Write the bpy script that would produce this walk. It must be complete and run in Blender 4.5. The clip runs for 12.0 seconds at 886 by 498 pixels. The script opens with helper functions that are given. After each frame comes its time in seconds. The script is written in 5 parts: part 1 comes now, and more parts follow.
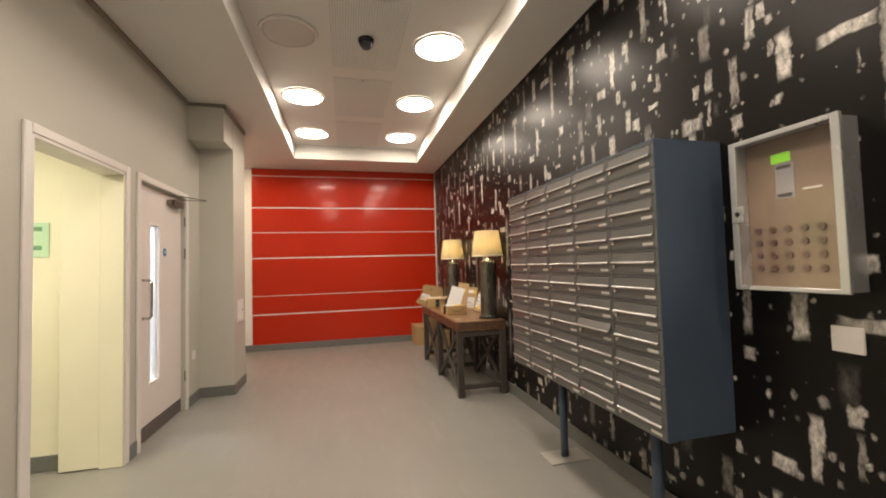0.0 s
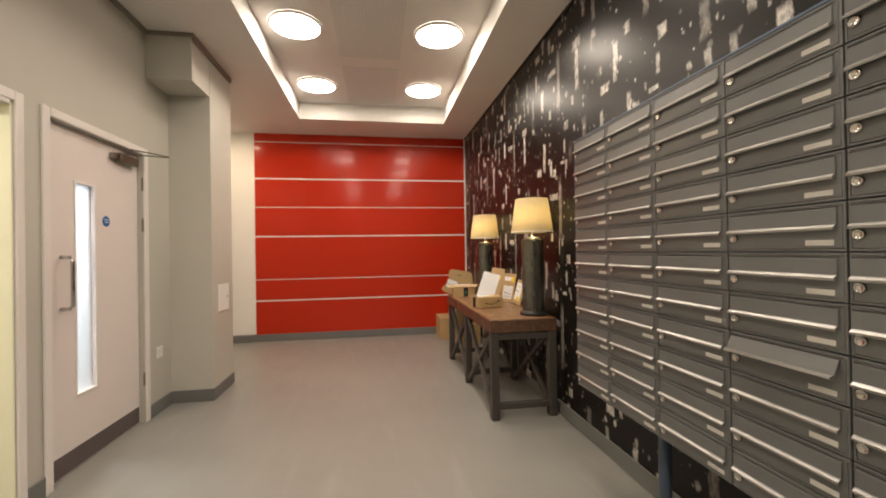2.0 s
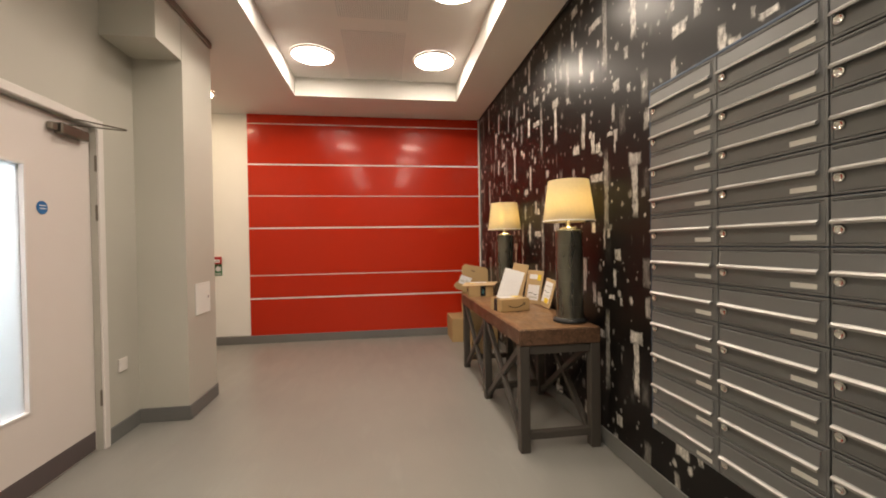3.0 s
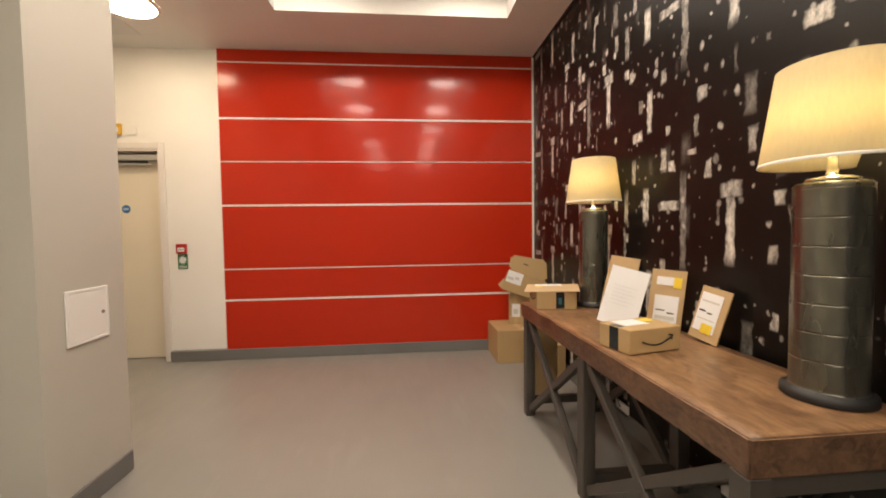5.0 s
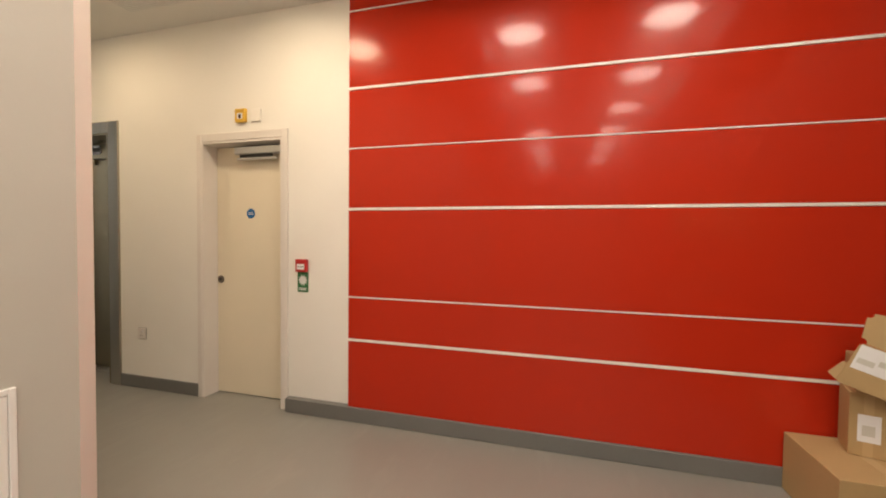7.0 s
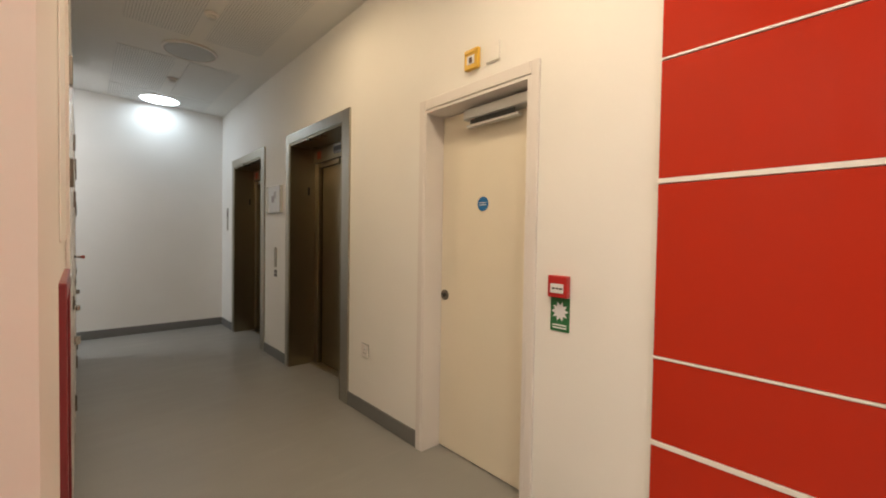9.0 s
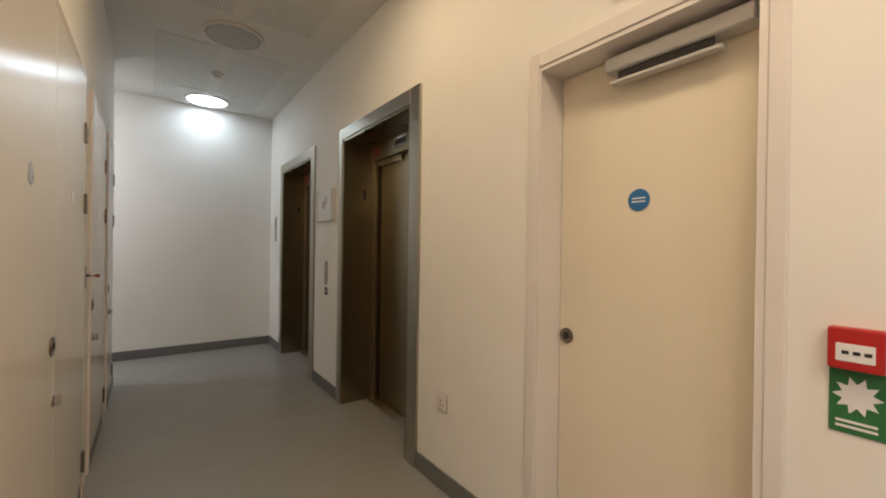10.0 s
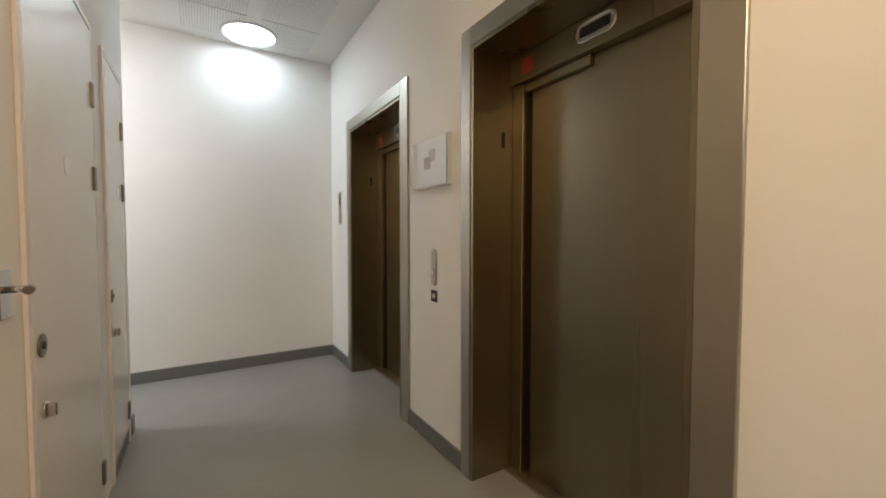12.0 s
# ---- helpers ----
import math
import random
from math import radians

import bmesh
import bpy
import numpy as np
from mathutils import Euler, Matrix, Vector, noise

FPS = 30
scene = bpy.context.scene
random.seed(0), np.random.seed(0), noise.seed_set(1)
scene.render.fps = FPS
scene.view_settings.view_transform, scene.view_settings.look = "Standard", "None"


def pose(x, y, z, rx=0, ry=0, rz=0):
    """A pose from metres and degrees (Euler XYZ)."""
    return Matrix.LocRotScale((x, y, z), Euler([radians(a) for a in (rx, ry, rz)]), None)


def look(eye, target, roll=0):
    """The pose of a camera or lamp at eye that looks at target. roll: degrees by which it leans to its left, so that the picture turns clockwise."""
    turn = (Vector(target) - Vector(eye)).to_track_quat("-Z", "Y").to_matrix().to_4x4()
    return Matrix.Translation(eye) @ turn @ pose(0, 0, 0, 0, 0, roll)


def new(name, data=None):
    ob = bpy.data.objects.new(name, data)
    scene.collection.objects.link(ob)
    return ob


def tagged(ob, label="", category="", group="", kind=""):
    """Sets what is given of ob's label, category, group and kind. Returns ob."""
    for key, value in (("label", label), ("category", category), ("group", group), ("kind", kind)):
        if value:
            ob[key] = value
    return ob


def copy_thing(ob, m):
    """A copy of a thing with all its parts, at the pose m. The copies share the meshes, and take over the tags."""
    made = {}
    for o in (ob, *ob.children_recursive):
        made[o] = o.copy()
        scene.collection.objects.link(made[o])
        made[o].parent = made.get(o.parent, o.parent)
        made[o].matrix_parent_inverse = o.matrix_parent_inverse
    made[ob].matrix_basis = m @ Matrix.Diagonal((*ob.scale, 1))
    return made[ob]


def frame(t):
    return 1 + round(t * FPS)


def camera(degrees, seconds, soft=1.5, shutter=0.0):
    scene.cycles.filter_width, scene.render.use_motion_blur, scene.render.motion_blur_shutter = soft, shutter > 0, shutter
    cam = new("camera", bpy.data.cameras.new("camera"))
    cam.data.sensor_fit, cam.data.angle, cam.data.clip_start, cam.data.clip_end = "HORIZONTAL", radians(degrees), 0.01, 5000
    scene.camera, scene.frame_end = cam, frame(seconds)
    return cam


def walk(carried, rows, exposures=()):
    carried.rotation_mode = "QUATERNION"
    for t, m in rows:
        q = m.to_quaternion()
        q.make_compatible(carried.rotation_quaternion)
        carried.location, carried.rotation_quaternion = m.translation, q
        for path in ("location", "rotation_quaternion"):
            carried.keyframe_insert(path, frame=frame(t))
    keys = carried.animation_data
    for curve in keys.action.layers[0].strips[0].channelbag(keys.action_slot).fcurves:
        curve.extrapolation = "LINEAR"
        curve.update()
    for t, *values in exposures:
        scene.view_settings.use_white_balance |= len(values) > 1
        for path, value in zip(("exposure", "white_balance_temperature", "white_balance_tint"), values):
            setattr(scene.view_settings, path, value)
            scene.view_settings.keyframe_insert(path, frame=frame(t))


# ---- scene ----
cam = camera(95.7, 12.0, soft=1.9)
PATH = [
    (0, (1.106, 1.117, 1.317), (1.582, 3.057, 1.399), -1.6),
    (0.5, (1.276, 1.413, 1.309), (1.732, 3.359, 1.382), -1.2),
    (1, (1.374, 1.644, 1.287), (1.773, 3.603, 1.344), -1.0),
    (1.5, (1.377, 1.877, 1.277), (1.728, 3.846, 1.311), -0.9),
    (2, (1.354, 2.109, 1.265), (1.679, 4.082, 1.276), -0.9),
    (2.1, (1.345, 2.156, 1.271), (1.67, 4.13, 1.266), -0.8),
    (2.5, (1.375, 2.389, 1.276), (1.677, 4.367, 1.271), -0.9),
    (3, (1.388, 2.68, 1.269), (1.674, 4.659, 1.245), -0.9),
    (3.2, (1.403, 2.813, 1.282), (1.669, 4.795, 1.24), -0.9),
    (5, (1.403, 4.153, 1.229), (1.585, 6.143, 1.145), -0.8),
    (5.5, (1.405, 4.587, 1.246), (1.55, 6.58, 1.157), -0.8),
    (6, (1.358, 4.984, 1.278), (1.367, 6.983, 1.207), -0.2),
    (6.5, (1.237, 5.335, 1.292), (0.971, 7.316, 1.214), 0.4),
    (7, (1.05, 5.685, 1.323), (0.504, 7.608, 1.265), 0.6),
    (7.5, (0.901, 5.993, 1.332), (0.089, 7.821, 1.292), 0.7),
    (7.7, (0.844, 6.113, 1.328), (-0.079, 7.886, 1.291), 0.8),
    (9.3, (-0.027, 6.812, 1.291), (-1.567, 8.088, 1.261), 0.9),
    (9.5, (-0.167, 6.861, 1.286), (-1.732, 8.106, 1.276), 0.9),
    (10, (-0.589, 6.978, 1.317), (-2.207, 8.154, 1.311), 0.8),
    (10.5, (-0.986, 7.043, 1.298), (-2.65, 8.153, 1.276), 0.7),
    (11, (-1.37, 7.076, 1.295), (-3.073, 8.123, 1.257), 0.5),
    (11.5, (-1.778, 7.064, 1.287), (-3.492, 8.093, 1.226), 0.3),
    (12, (-2.129, 7.098, 1.274), (-3.841, 8.129, 1.198), -0.0),
]
walk(cam, [(t, look(eye, target, roll)) for t, eye, target, roll in PATH],
     exposures=((0.0, 0.1), (1.0, 0.12), (2.5, 0.06), (4.0, 0.12), (5.0, 0.24), (6.0, 0.27), (7.5, 0.28), (9.5, 0.2), (10.0, 0.17), (11.0, 0.25), (11.5, 0.46), (12.0, 0.68)))

world = bpy.data.worlds.new("world")
scene.world = world
world.use_nodes = True
world.node_tree.nodes["Background"].inputs[0].default_value = (0.02, 0.02, 0.022, 1)
world.node_tree.nodes["Background"].inputs[1].default_value = 0.2
LOBBY_LIGHT, HALL_LIGHT, WARM_LIGHT, ROOM_LIGHT, STORE_LIGHT, BULB_LIGHT = 37.5, 11.0, 23.0, 60.0, 60.0, 30.0


# ---------------------------------------------------------------- materials
class Nodes:
    """A short hand for node materials."""

    def __init__(self, name):
        self.mat = bpy.data.materials.new(name)
        self.mat.use_nodes = True
        self.t = self.mat.node_tree
        self.b = self.t.nodes["Principled BSDF"]
        self.out = self.t.nodes["Material Output"]

    def add(self, kind, **props):
        n = self.t.nodes.new(kind)
        for k, v in props.items():
            if k == "operation": n.operation = v
            elif k == "blend_type": n.blend_type = v
            elif k == "data_type": n.data_type = v
            elif k == "distance": n.distance = v
            elif k == "dims": n.voronoi_dimensions = v
            elif k == "ndims": n.noise_dimensions = v
            elif k == "feature": n.feature = v
            elif k == "clamp": n.use_clamp = v
        return n

    def link(self, a, b):
        self.t.links.new(a, b)

    def put(self, sock, v):
        if isinstance(v, bpy.types.NodeSocket): self.link(v, sock)
        else: sock.default_value = v

    def math(self, op, a, b=0.0, clamp=False):
        n = self.add("ShaderNodeMath", operation=op, clamp=clamp)
        self.put(n.inputs[0], a)
        self.put(n.inputs[1], b)
        return n.outputs[0]

    def place(self, scale=(1, 1, 1), coords="Object", offset=(0, 0, 0)):
        if coords == "World": src = self.add("ShaderNodeNewGeometry").outputs["Position"]
        else: src = self.add("ShaderNodeTexCoord").outputs[coords]
        m = self.add("ShaderNodeMapping")
        m.inputs["Location"].default_value = offset
        m.inputs["Scale"].default_value = scale
        self.link(src, m.inputs["Vector"])
        return m.outputs[0]

    def noise(self, vec, scale, detail=4.0, rough=0.55, distort=0.0):
        n = self.add("ShaderNodeTexNoise")
        self.link(vec, n.inputs["Vector"])
        n.inputs["Scale"].default_value, n.inputs["Detail"].default_value = scale, detail
        n.inputs["Roughness"].default_value, n.inputs["Distortion"].default_value = rough, distort
        return n.outputs[0]

    def ramp(self, fac, lo, hi, a=0.0, b=1.0):
        n = self.add("ShaderNodeMapRange")
        self.link(fac, n.inputs[0])
        for k, v in zip((1, 2, 3, 4), (lo, hi, a, b)): n.inputs[k].default_value = v
        return n.outputs[0]

    def mix(self, fac, a, b):
        n = self.add("ShaderNodeMix", data_type="RGBA")
        self.put(n.inputs[0], fac)
        for sock, v in ((n.inputs[6], a), (n.inputs[7], b)):
            self.put(sock, (*v, 1) if isinstance(v, tuple) else v)
        return n.outputs[2]

    def bump(self, height, strength, dist=0.002):
        n = self.add("ShaderNodeBump")
        n.inputs["Strength"].default_value, n.inputs["Distance"].default_value = strength, dist
        self.link(height, n.inputs["Height"])
        self.link(n.outputs[0], self.b.inputs["Normal"])


def surface(name, colour, rough=0.5, metal=0.0, vary=0.08, big=1.2, fine=60.0, bump=0.1, stretch=(1, 1, 1), coat=0.0, tint=None, gloss_vary=0.08, coords="Object"):
    """Paint, plastic, metal or board: two scales of unevenness in colour and gloss, and a fine relief."""
    n = Nodes(name)
    v = n.place(stretch, coords)
    cloud, grain = n.noise(v, big, 3), n.noise(v, fine, 5)
    dark = tuple(c * (1 - vary) for c in colour)
    light = tint or tuple(min(1, c * (1 + vary)) for c in colour)
    c = n.mix(n.ramp(cloud, 0.3, 0.7), dark, light)
    c2 = n.mix(n.ramp(grain, 0.3, 0.75, 0, vary), c, tuple(x * 0.6 for x in colour))
    n.link(c2, n.b.inputs["Base Color"])
    n.link(n.ramp(cloud, 0.3, 0.7, max(0.02, rough - gloss_vary), min(1, rough + gloss_vary)), n.b.inputs["Roughness"])
    n.b.inputs["Metallic"].default_value = metal
    n.b.inputs["Coat Weight"].default_value = coat
    n.b.inputs["Coat Roughness"].default_value = 0.08
    if bump: n.bump(grain, bump)
    return n.mat


def glow(name, colour, strength):
    n = Nodes(name)
    n.b.inputs["Base Color"].default_value = (0.8, 0.8, 0.8, 1)
    n.b.inputs["Emission Color"].default_value = (*colour, 1)
    n.b.inputs["Emission Strength"].default_value = strength
    return n.mat


def wallpaper():
    """Black vinyl wall covering printed with ragged pale window-like patches."""
    n = Nodes("black_wallpaper")
    base = n.place((1, 1, 1), "World")
    sep = n.add("ShaderNodeSeparateXYZ")
    n.link(base, sep.inputs[0])
    fray = n.math("MULTIPLY", n.math("SUBTRACT", n.noise(base, 36, 2), 0.5), 0.020)
    jy = n.math("MULTIPLY", n.math("SUBTRACT", n.noise(base, 14, 3), 0.5), 0.03)
    jz = n.math("MULTIPLY", n.math("SUBTRACT", n.noise(n.place((1, 1, 1), "World", (5, 9, 3)), 9, 3), 0.5), 0.045)
    y, z = n.math("ADD", n.math("ADD", sep.outputs[1], jy), fray), n.math("ADD", sep.outputs[2], jz)

    def layer(sy, sz, thr, shift, metric="CHEBYCHEV", soft=0.05, keep=0.5):
        comb = n.add("ShaderNodeCombineXYZ")
        n.put(comb.inputs[0], n.math("ADD", n.math("MULTIPLY", y, sy), shift))
        n.put(comb.inputs[1], n.math("ADD", n.math("MULTIPLY", z, sz), shift * 0.37))
        vo = n.add("ShaderNodeTexVoronoi", dims="2D", distance=metric)
        n.link(comb.outputs[0], vo.inputs["Vector"])
        vo.inputs["Scale"].default_value = 1.0
        col = n.add("ShaderNodeSeparateXYZ")
        n.link(vo.outputs["Color"], col.inputs[0])
        size = n.math("MULTIPLY", n.math("ADD", col.outputs[0], 0.25), thr)
        edge = n.add("ShaderNodeMapRange")
        n.put(edge.inputs[0], n.math("SUBTRACT", size, vo.outputs["Distance"]))
        edge.inputs[1].default_value, edge.inputs[2].default_value = 0.0, soft
        on = n.math("GREATER_THAN", col.outputs[1], keep)
        bright = n.math("ADD", n.math("MULTIPLY", col.outputs[2], 0.75), 0.2)
        return n.math("MULTIPLY", n.math("MULTIPLY", edge.outputs[0], on), bright)

    # the printed repeat: rolls about a metre wide, each hung at its own drop
    roll = n.math("FLOOR", n.math("ADD", n.math("DIVIDE", n.math("SUBTRACT", 6.70, y), 1.0067), 0.5))
    drop = 1.06
    for k, step in ((-0.5, 0.173), (0.5, 0.157), (1.5, 0.327), (2.5, 0.153), (3.5, 0.075), (4.5, 0.16)):
        drop = n.math("ADD", n.math("MULTIPLY", n.math("GREATER_THAN", roll, k), step), drop)
    u = n.math("SUBTRACT", n.math("ADD", y, n.math("MULTIPLY", roll, 1.0067)), 6.70)
    v = n.math("MULTIPLY", n.math("SUBTRACT", n.math("FRACT", n.math("ADD", n.math("DIVIDE", n.math("SUBTRACT", z, drop), 0.975), 0.5)), 0.5), 0.975)
    MOTIFS = ((0, 0, 0.06, 0.034, 0.8), (0, -0.165, 0.027, 0.145, 0.95), (-0.42, 0.13, 0.03, 0.09, 1), (0.395, -0.045, 0.085, 0.024, 0.85), (0.285, -0.135, 0.025, 0.235, 0.42),
              (0.435, 0.19, 0.024, 0.065, 0.8), (0.375, 0.15, 0.03, 0.03, 0.95), (0.167, 0.455, 0.032, 0.034, 0.8), (0.20, 0.31, 0.016, 0.05, 0.7), (0.236, 0.195, 0.036, 0.014, 0.9), (-0.445, -0.40, 0.02, 0.06, 0.9),
              (-0.335, -0.455, 0.048, 0.03, 1), (0.44, -0.353, 0.024, 0.036, 0.8), (-0.45, -0.30, 0.028, 0.07, 0.9), (-0.22, -0.055, 0.026, 0.028, 0.9), (-0.22, 0.127, 0.022, 0.10, 0.5),
              (-0.10, 0.18, 0.022, 0.05, 0.6), (-0.087, 0.36, 0.03, 0.08, 0.3), (-0.30, 0.33, 0.02, 0.07, 0.7))
    tall = None
    for mu, mv, hw, hh, lit in MOTIFS:
        du = n.math("DIVIDE", n.math("ABSOLUTE", n.math("SUBTRACT", u, mu)), hw * 0.84)
        dv = n.math("DIVIDE", n.math("ABSOLUTE", n.math("SUBTRACT", v, mv)), hh * 0.92)
        m = n.ramp(n.math("MAXIMUM", du, dv), 0.78, 1.2, lit, 0.0)
        tall = m if tall is None else n.math("MAXIMUM", tall, m)
    patch = layer(9.5, 5.0, 0.17, 11.7, keep=0.72)
    streak = layer(10.0, 1.5, 0.10, 27.0, keep=0.72)
    dots = layer(9.5, 7.0, 0.16, 41.0, metric="EUCLIDEAN", soft=0.09, keep=0.46)
    specks = layer(13.0, 9.0, 0.125, 63.0, metric="EUCLIDEAN", soft=0.07, keep=0.48)
    haze = layer(6.0, 2.6, 0.22, 91.0, soft=0.2, keep=0.7)
    grime = n.ramp(n.noise(n.place((1, 1, 0.5), "World"), 34, 6, 0.75), 0.36, 0.60, 0.22, 1)
    all_of = tall
    for other in (patch, streak, dots, specks, n.math("MULTIPLY", haze, 0.25)): all_of = n.math("MAXIMUM", all_of, other)
    cluster = n.ramp(n.noise(n.place((1, 1, 0.7), "World", (2, 0.4, 7)), 1.5, 2), 0.36, 0.56, 0.75, 1)
    amount = n.math("MULTIPLY", n.math("MULTIPLY", all_of, grime), cluster, True)
    n.link(n.mix(amount, (0.0065, 0.0055, 0.005), (0.80, 0.76, 0.70)), n.b.inputs["Base Color"])
    n.b.inputs["Roughness"].default_value = 0.31
    n.b.inputs["Specular IOR Level"].default_value = 0.22
    n.bump(n.noise(base, 260, 3), 0.22, 0.001)
    return n.mat


def vinyl_floor():
    n = Nodes("grey_vinyl_floor")
    v = n.place((1, 1, 1), "World")
    cloud, grain = n.noise(v, 0.9, 4), n.noise(v, 140, 3)
    scuff = n.noise(n.place((2.2, 0.5, 1), "World"), 3.0, 4, 0.6, 0.2)
    c = n.mix(n.ramp(cloud, 0.3, 0.7), (0.255, 0.250, 0.231), (0.294, 0.288, 0.265))
    c = n.mix(n.ramp(grain, 0.4, 0.75, 0, 0.35), c, (0.24, 0.235, 0.22))
    c = n.mix(n.ramp(scuff, 0.56, 0.8, 0, 0.22), c, (0.46, 0.44, 0.41))
    n.link(c, n.b.inputs["Base Color"])
    n.link(n.ramp(scuff, 0.3, 0.7, 0.31, 0.43), n.b.inputs["Roughness"])
    n.bump(grain, 0.08, 0.001)
    return n.mat


def wood(name, dark, light, axis=(1, 1, 1)):
    """Rough-sawn, waxed timber: short broken grain, dull blotches and a few knots."""
    n = Nodes(name)
    v = n.place(axis)
    ring, knot = n.noise(v, 9.0, 6, 0.62, 1.0), n.noise(n.place((1, 0.6, 1)), 6.0, 5, 0.6)
    blotch = n.noise(n.place((1, 0.7, 1.5), "Object", (3, 1, 4)), 9.0, 4, 0.55)
    c = n.mix(n.ramp(ring, 0.30, 0.70), dark, light)
    c = n.mix(n.ramp(blotch, 0.42, 0.68, 0, 0.55), c, tuple(x * 0.92 for x in light))
    c = n.mix(n.ramp(knot, 0.52, 0.72, 0, 0.6), c, tuple(x * 0.7 for x in dark))
    n.link(c, n.b.inputs["Base Color"])
    n.link(n.ramp(blotch, 0.3, 0.7, 0.30, 0.50), n.b.inputs["Roughness"])
    n.bump(ring, 0.3, 0.002)
    return n.mat


def pane(name, colour=(1, 1, 1), rough=0.02):
    n = Nodes(name)
    n.b.inputs["Base Color"].default_value = (*colour, 1)
    n.b.inputs["Transmission Weight"].default_value = 1.0
    n.b.inputs["Roughness"].default_value = rough
    n.b.inputs["IOR"].default_value = 1.45
    return n.mat


def shade_cloth():
    """Cream cloth that lets the bulb's light through."""
    n = Nodes("cream_shade")
    weave = n.noise(n.place((1, 1, 0.25)), 120, 3)
    c = n.mix(n.ramp(weave, 0.3, 0.7), (0.73, 0.63, 0.40), (0.77, 0.67, 0.43))
    n.link(c, n.b.inputs["Base Color"])
    n.b.inputs["Roughness"].default_value = 0.85
    n.bump(weave, 0.2, 0.001)
    through_light = n.add("ShaderNodeBsdfTranslucent")
    n.link(c, through_light.inputs["Color"])
    both = n.add("ShaderNodeMixShader")
    both.inputs[0].default_value = 0.5
    n.link(n.b.outputs[0], both.inputs[1])
    n.link(through_light.outputs[0], both.inputs[2])
    n.link(both.outputs[0], n.out.inputs["Surface"])
    return n.mat


def perforated():
    """White acoustic board with rows of small holes."""
    n = Nodes("perforated_board")
    v = n.place((1, 1, 1), "World")
    sep = n.add("ShaderNodeSeparateXYZ")
    n.link(v, sep.inputs[0])

    def wave(s, k):
        return n.math("ABSOLUTE", n.math("SUBTRACT", n.math("FRACT", n.math("MULTIPLY", s, k)), 0.5))

    x, y = wave(sep.outputs[0], 52.0), wave(sep.outputs[1], 52.0)
    hole = n.math("LESS_THAN", n.math("ADD", n.math("MULTIPLY", x, x), n.math("MULTIPLY", y, y)), 0.055)
    n.link(n.mix(hole, (0.74, 0.74, 0.72), (0.40, 0.40, 0.39)), n.b.inputs["Base Color"])
    n.b.inputs["Roughness"].default_value = 0.7
    return n.mat


M_WALL = surface("grey_beige_paint", (0.515, 0.495, 0.44), 0.55, vary=0.03, fine=180, bump=0.12, coords="World")
M_COLUMN = surface("column_paint", (0.555, 0.54, 0.48), 0.5, vary=0.03, fine=180, bump=0.12, coords="World")
M_WHITE = surface("white_wall_paint", (0.87, 0.855, 0.82), 0.6, vary=0.025, fine=180, bump=0.1, coords="World")
M_CEIL = surface("ceiling_paint", (0.76, 0.75, 0.72), 0.7, vary=0.03, fine=120, bump=0.08, coords="World")
M_PAPER = wallpaper()
M_FLOOR = vinyl_floor()
M_SKIRT = surface("grey_skirting", (0.17, 0.17, 0.165), 0.45, vary=0.1, coords="World")
M_RED = surface("red_gloss_panel", (0.475, 0.027, 0.0085), 0.24, vary=0.015, big=0.7, fine=35, bump=0, tint=(0.495, 0.028, 0.009), gloss_vary=0.02, coat=0.24, coords="World")
M_RED.node_tree.nodes["Principled BSDF"].inputs["Specular IOR Level"].default_value = 0.16
M_JOINT = surface("white_joint", (0.88, 0.84, 0.78), 0.4)
M_DOOR = surface("white_door_paint", (0.76, 0.70, 0.67), 0.38, vary=0.03, fine=90, bump=0.06)
M_CREAM = surface("cream_door_paint", (0.82, 0.75, 0.61), 0.4, vary=0.03, fine=90, bump=0.06)
M_GLOSSW = surface("gloss_white_laminate", (0.78, 0.76, 0.70), 0.23, vary=0.02, fine=40, bump=0.01, gloss_vary=0.02)
M_GLOSSW.node_tree.nodes["Principled BSDF"].inputs["Specular IOR Level"].default_value = 0.3
M_TRIM = surface("white_trim_paint", (0.78, 0.74, 0.71), 0.4, vary=0.03, bump=0.05)
M_STEEL = surface("brushed_steel", (0.44, 0.41, 0.35), 0.3, 1.0, vary=0.05, fine=60, bump=0.02, stretch=(5, 5, 0.2), gloss_vary=0.03)
M_LIFT = surface("lift_door_steel", (0.295, 0.252, 0.168), 0.29, 1.0, vary=0.04, fine=60, bump=0.004, stretch=(5, 5, 0.15), gloss_vary=0.03)
M_CHROME = surface("satin_chrome", (0.62, 0.61, 0.58), 0.22, 1.0, vary=0.08)
M_BRASSY = surface("dull_nickel", (0.24, 0.215, 0.18), 0.35, 1.0, vary=0.1)
M_DARK = surface("dark_rubber", (0.02, 0.02, 0.02), 0.5)
M_KICK = surface("kick_plate_grey", (0.105, 0.085, 0.085), 0.4, vary=0.1)
M_MAIL = surface("mail_grey_enamel", (0.158, 0.162, 0.162), 0.34, 0.3, vary=0.07, fine=220, bump=0.12)
# grey enamel like the fronts, with bluish daylight put into its colour
M_MAILSIDE = surface("mail_enamel_blue_daylight", (0.078, 0.110, 0.165), 0.42, 0.2, vary=0.07, fine=220, bump=0.12)
M_FLAP = surface("flap_steel_edge", (0.35, 0.345, 0.33), 0.40, 0.9, vary=0.08)
M_PLATE = surface("zinc_plate", (0.46, 0.44, 0.40), 0.5, 0.15, vary=0.12)
M_LABEL = surface("paper_label", (0.62, 0.61, 0.57), 0.6)
M_TABLE = wood("rough_walnut_top", (0.105, 0.052, 0.026), (0.345, 0.195, 0.095), (3.0, 1.1, 5))
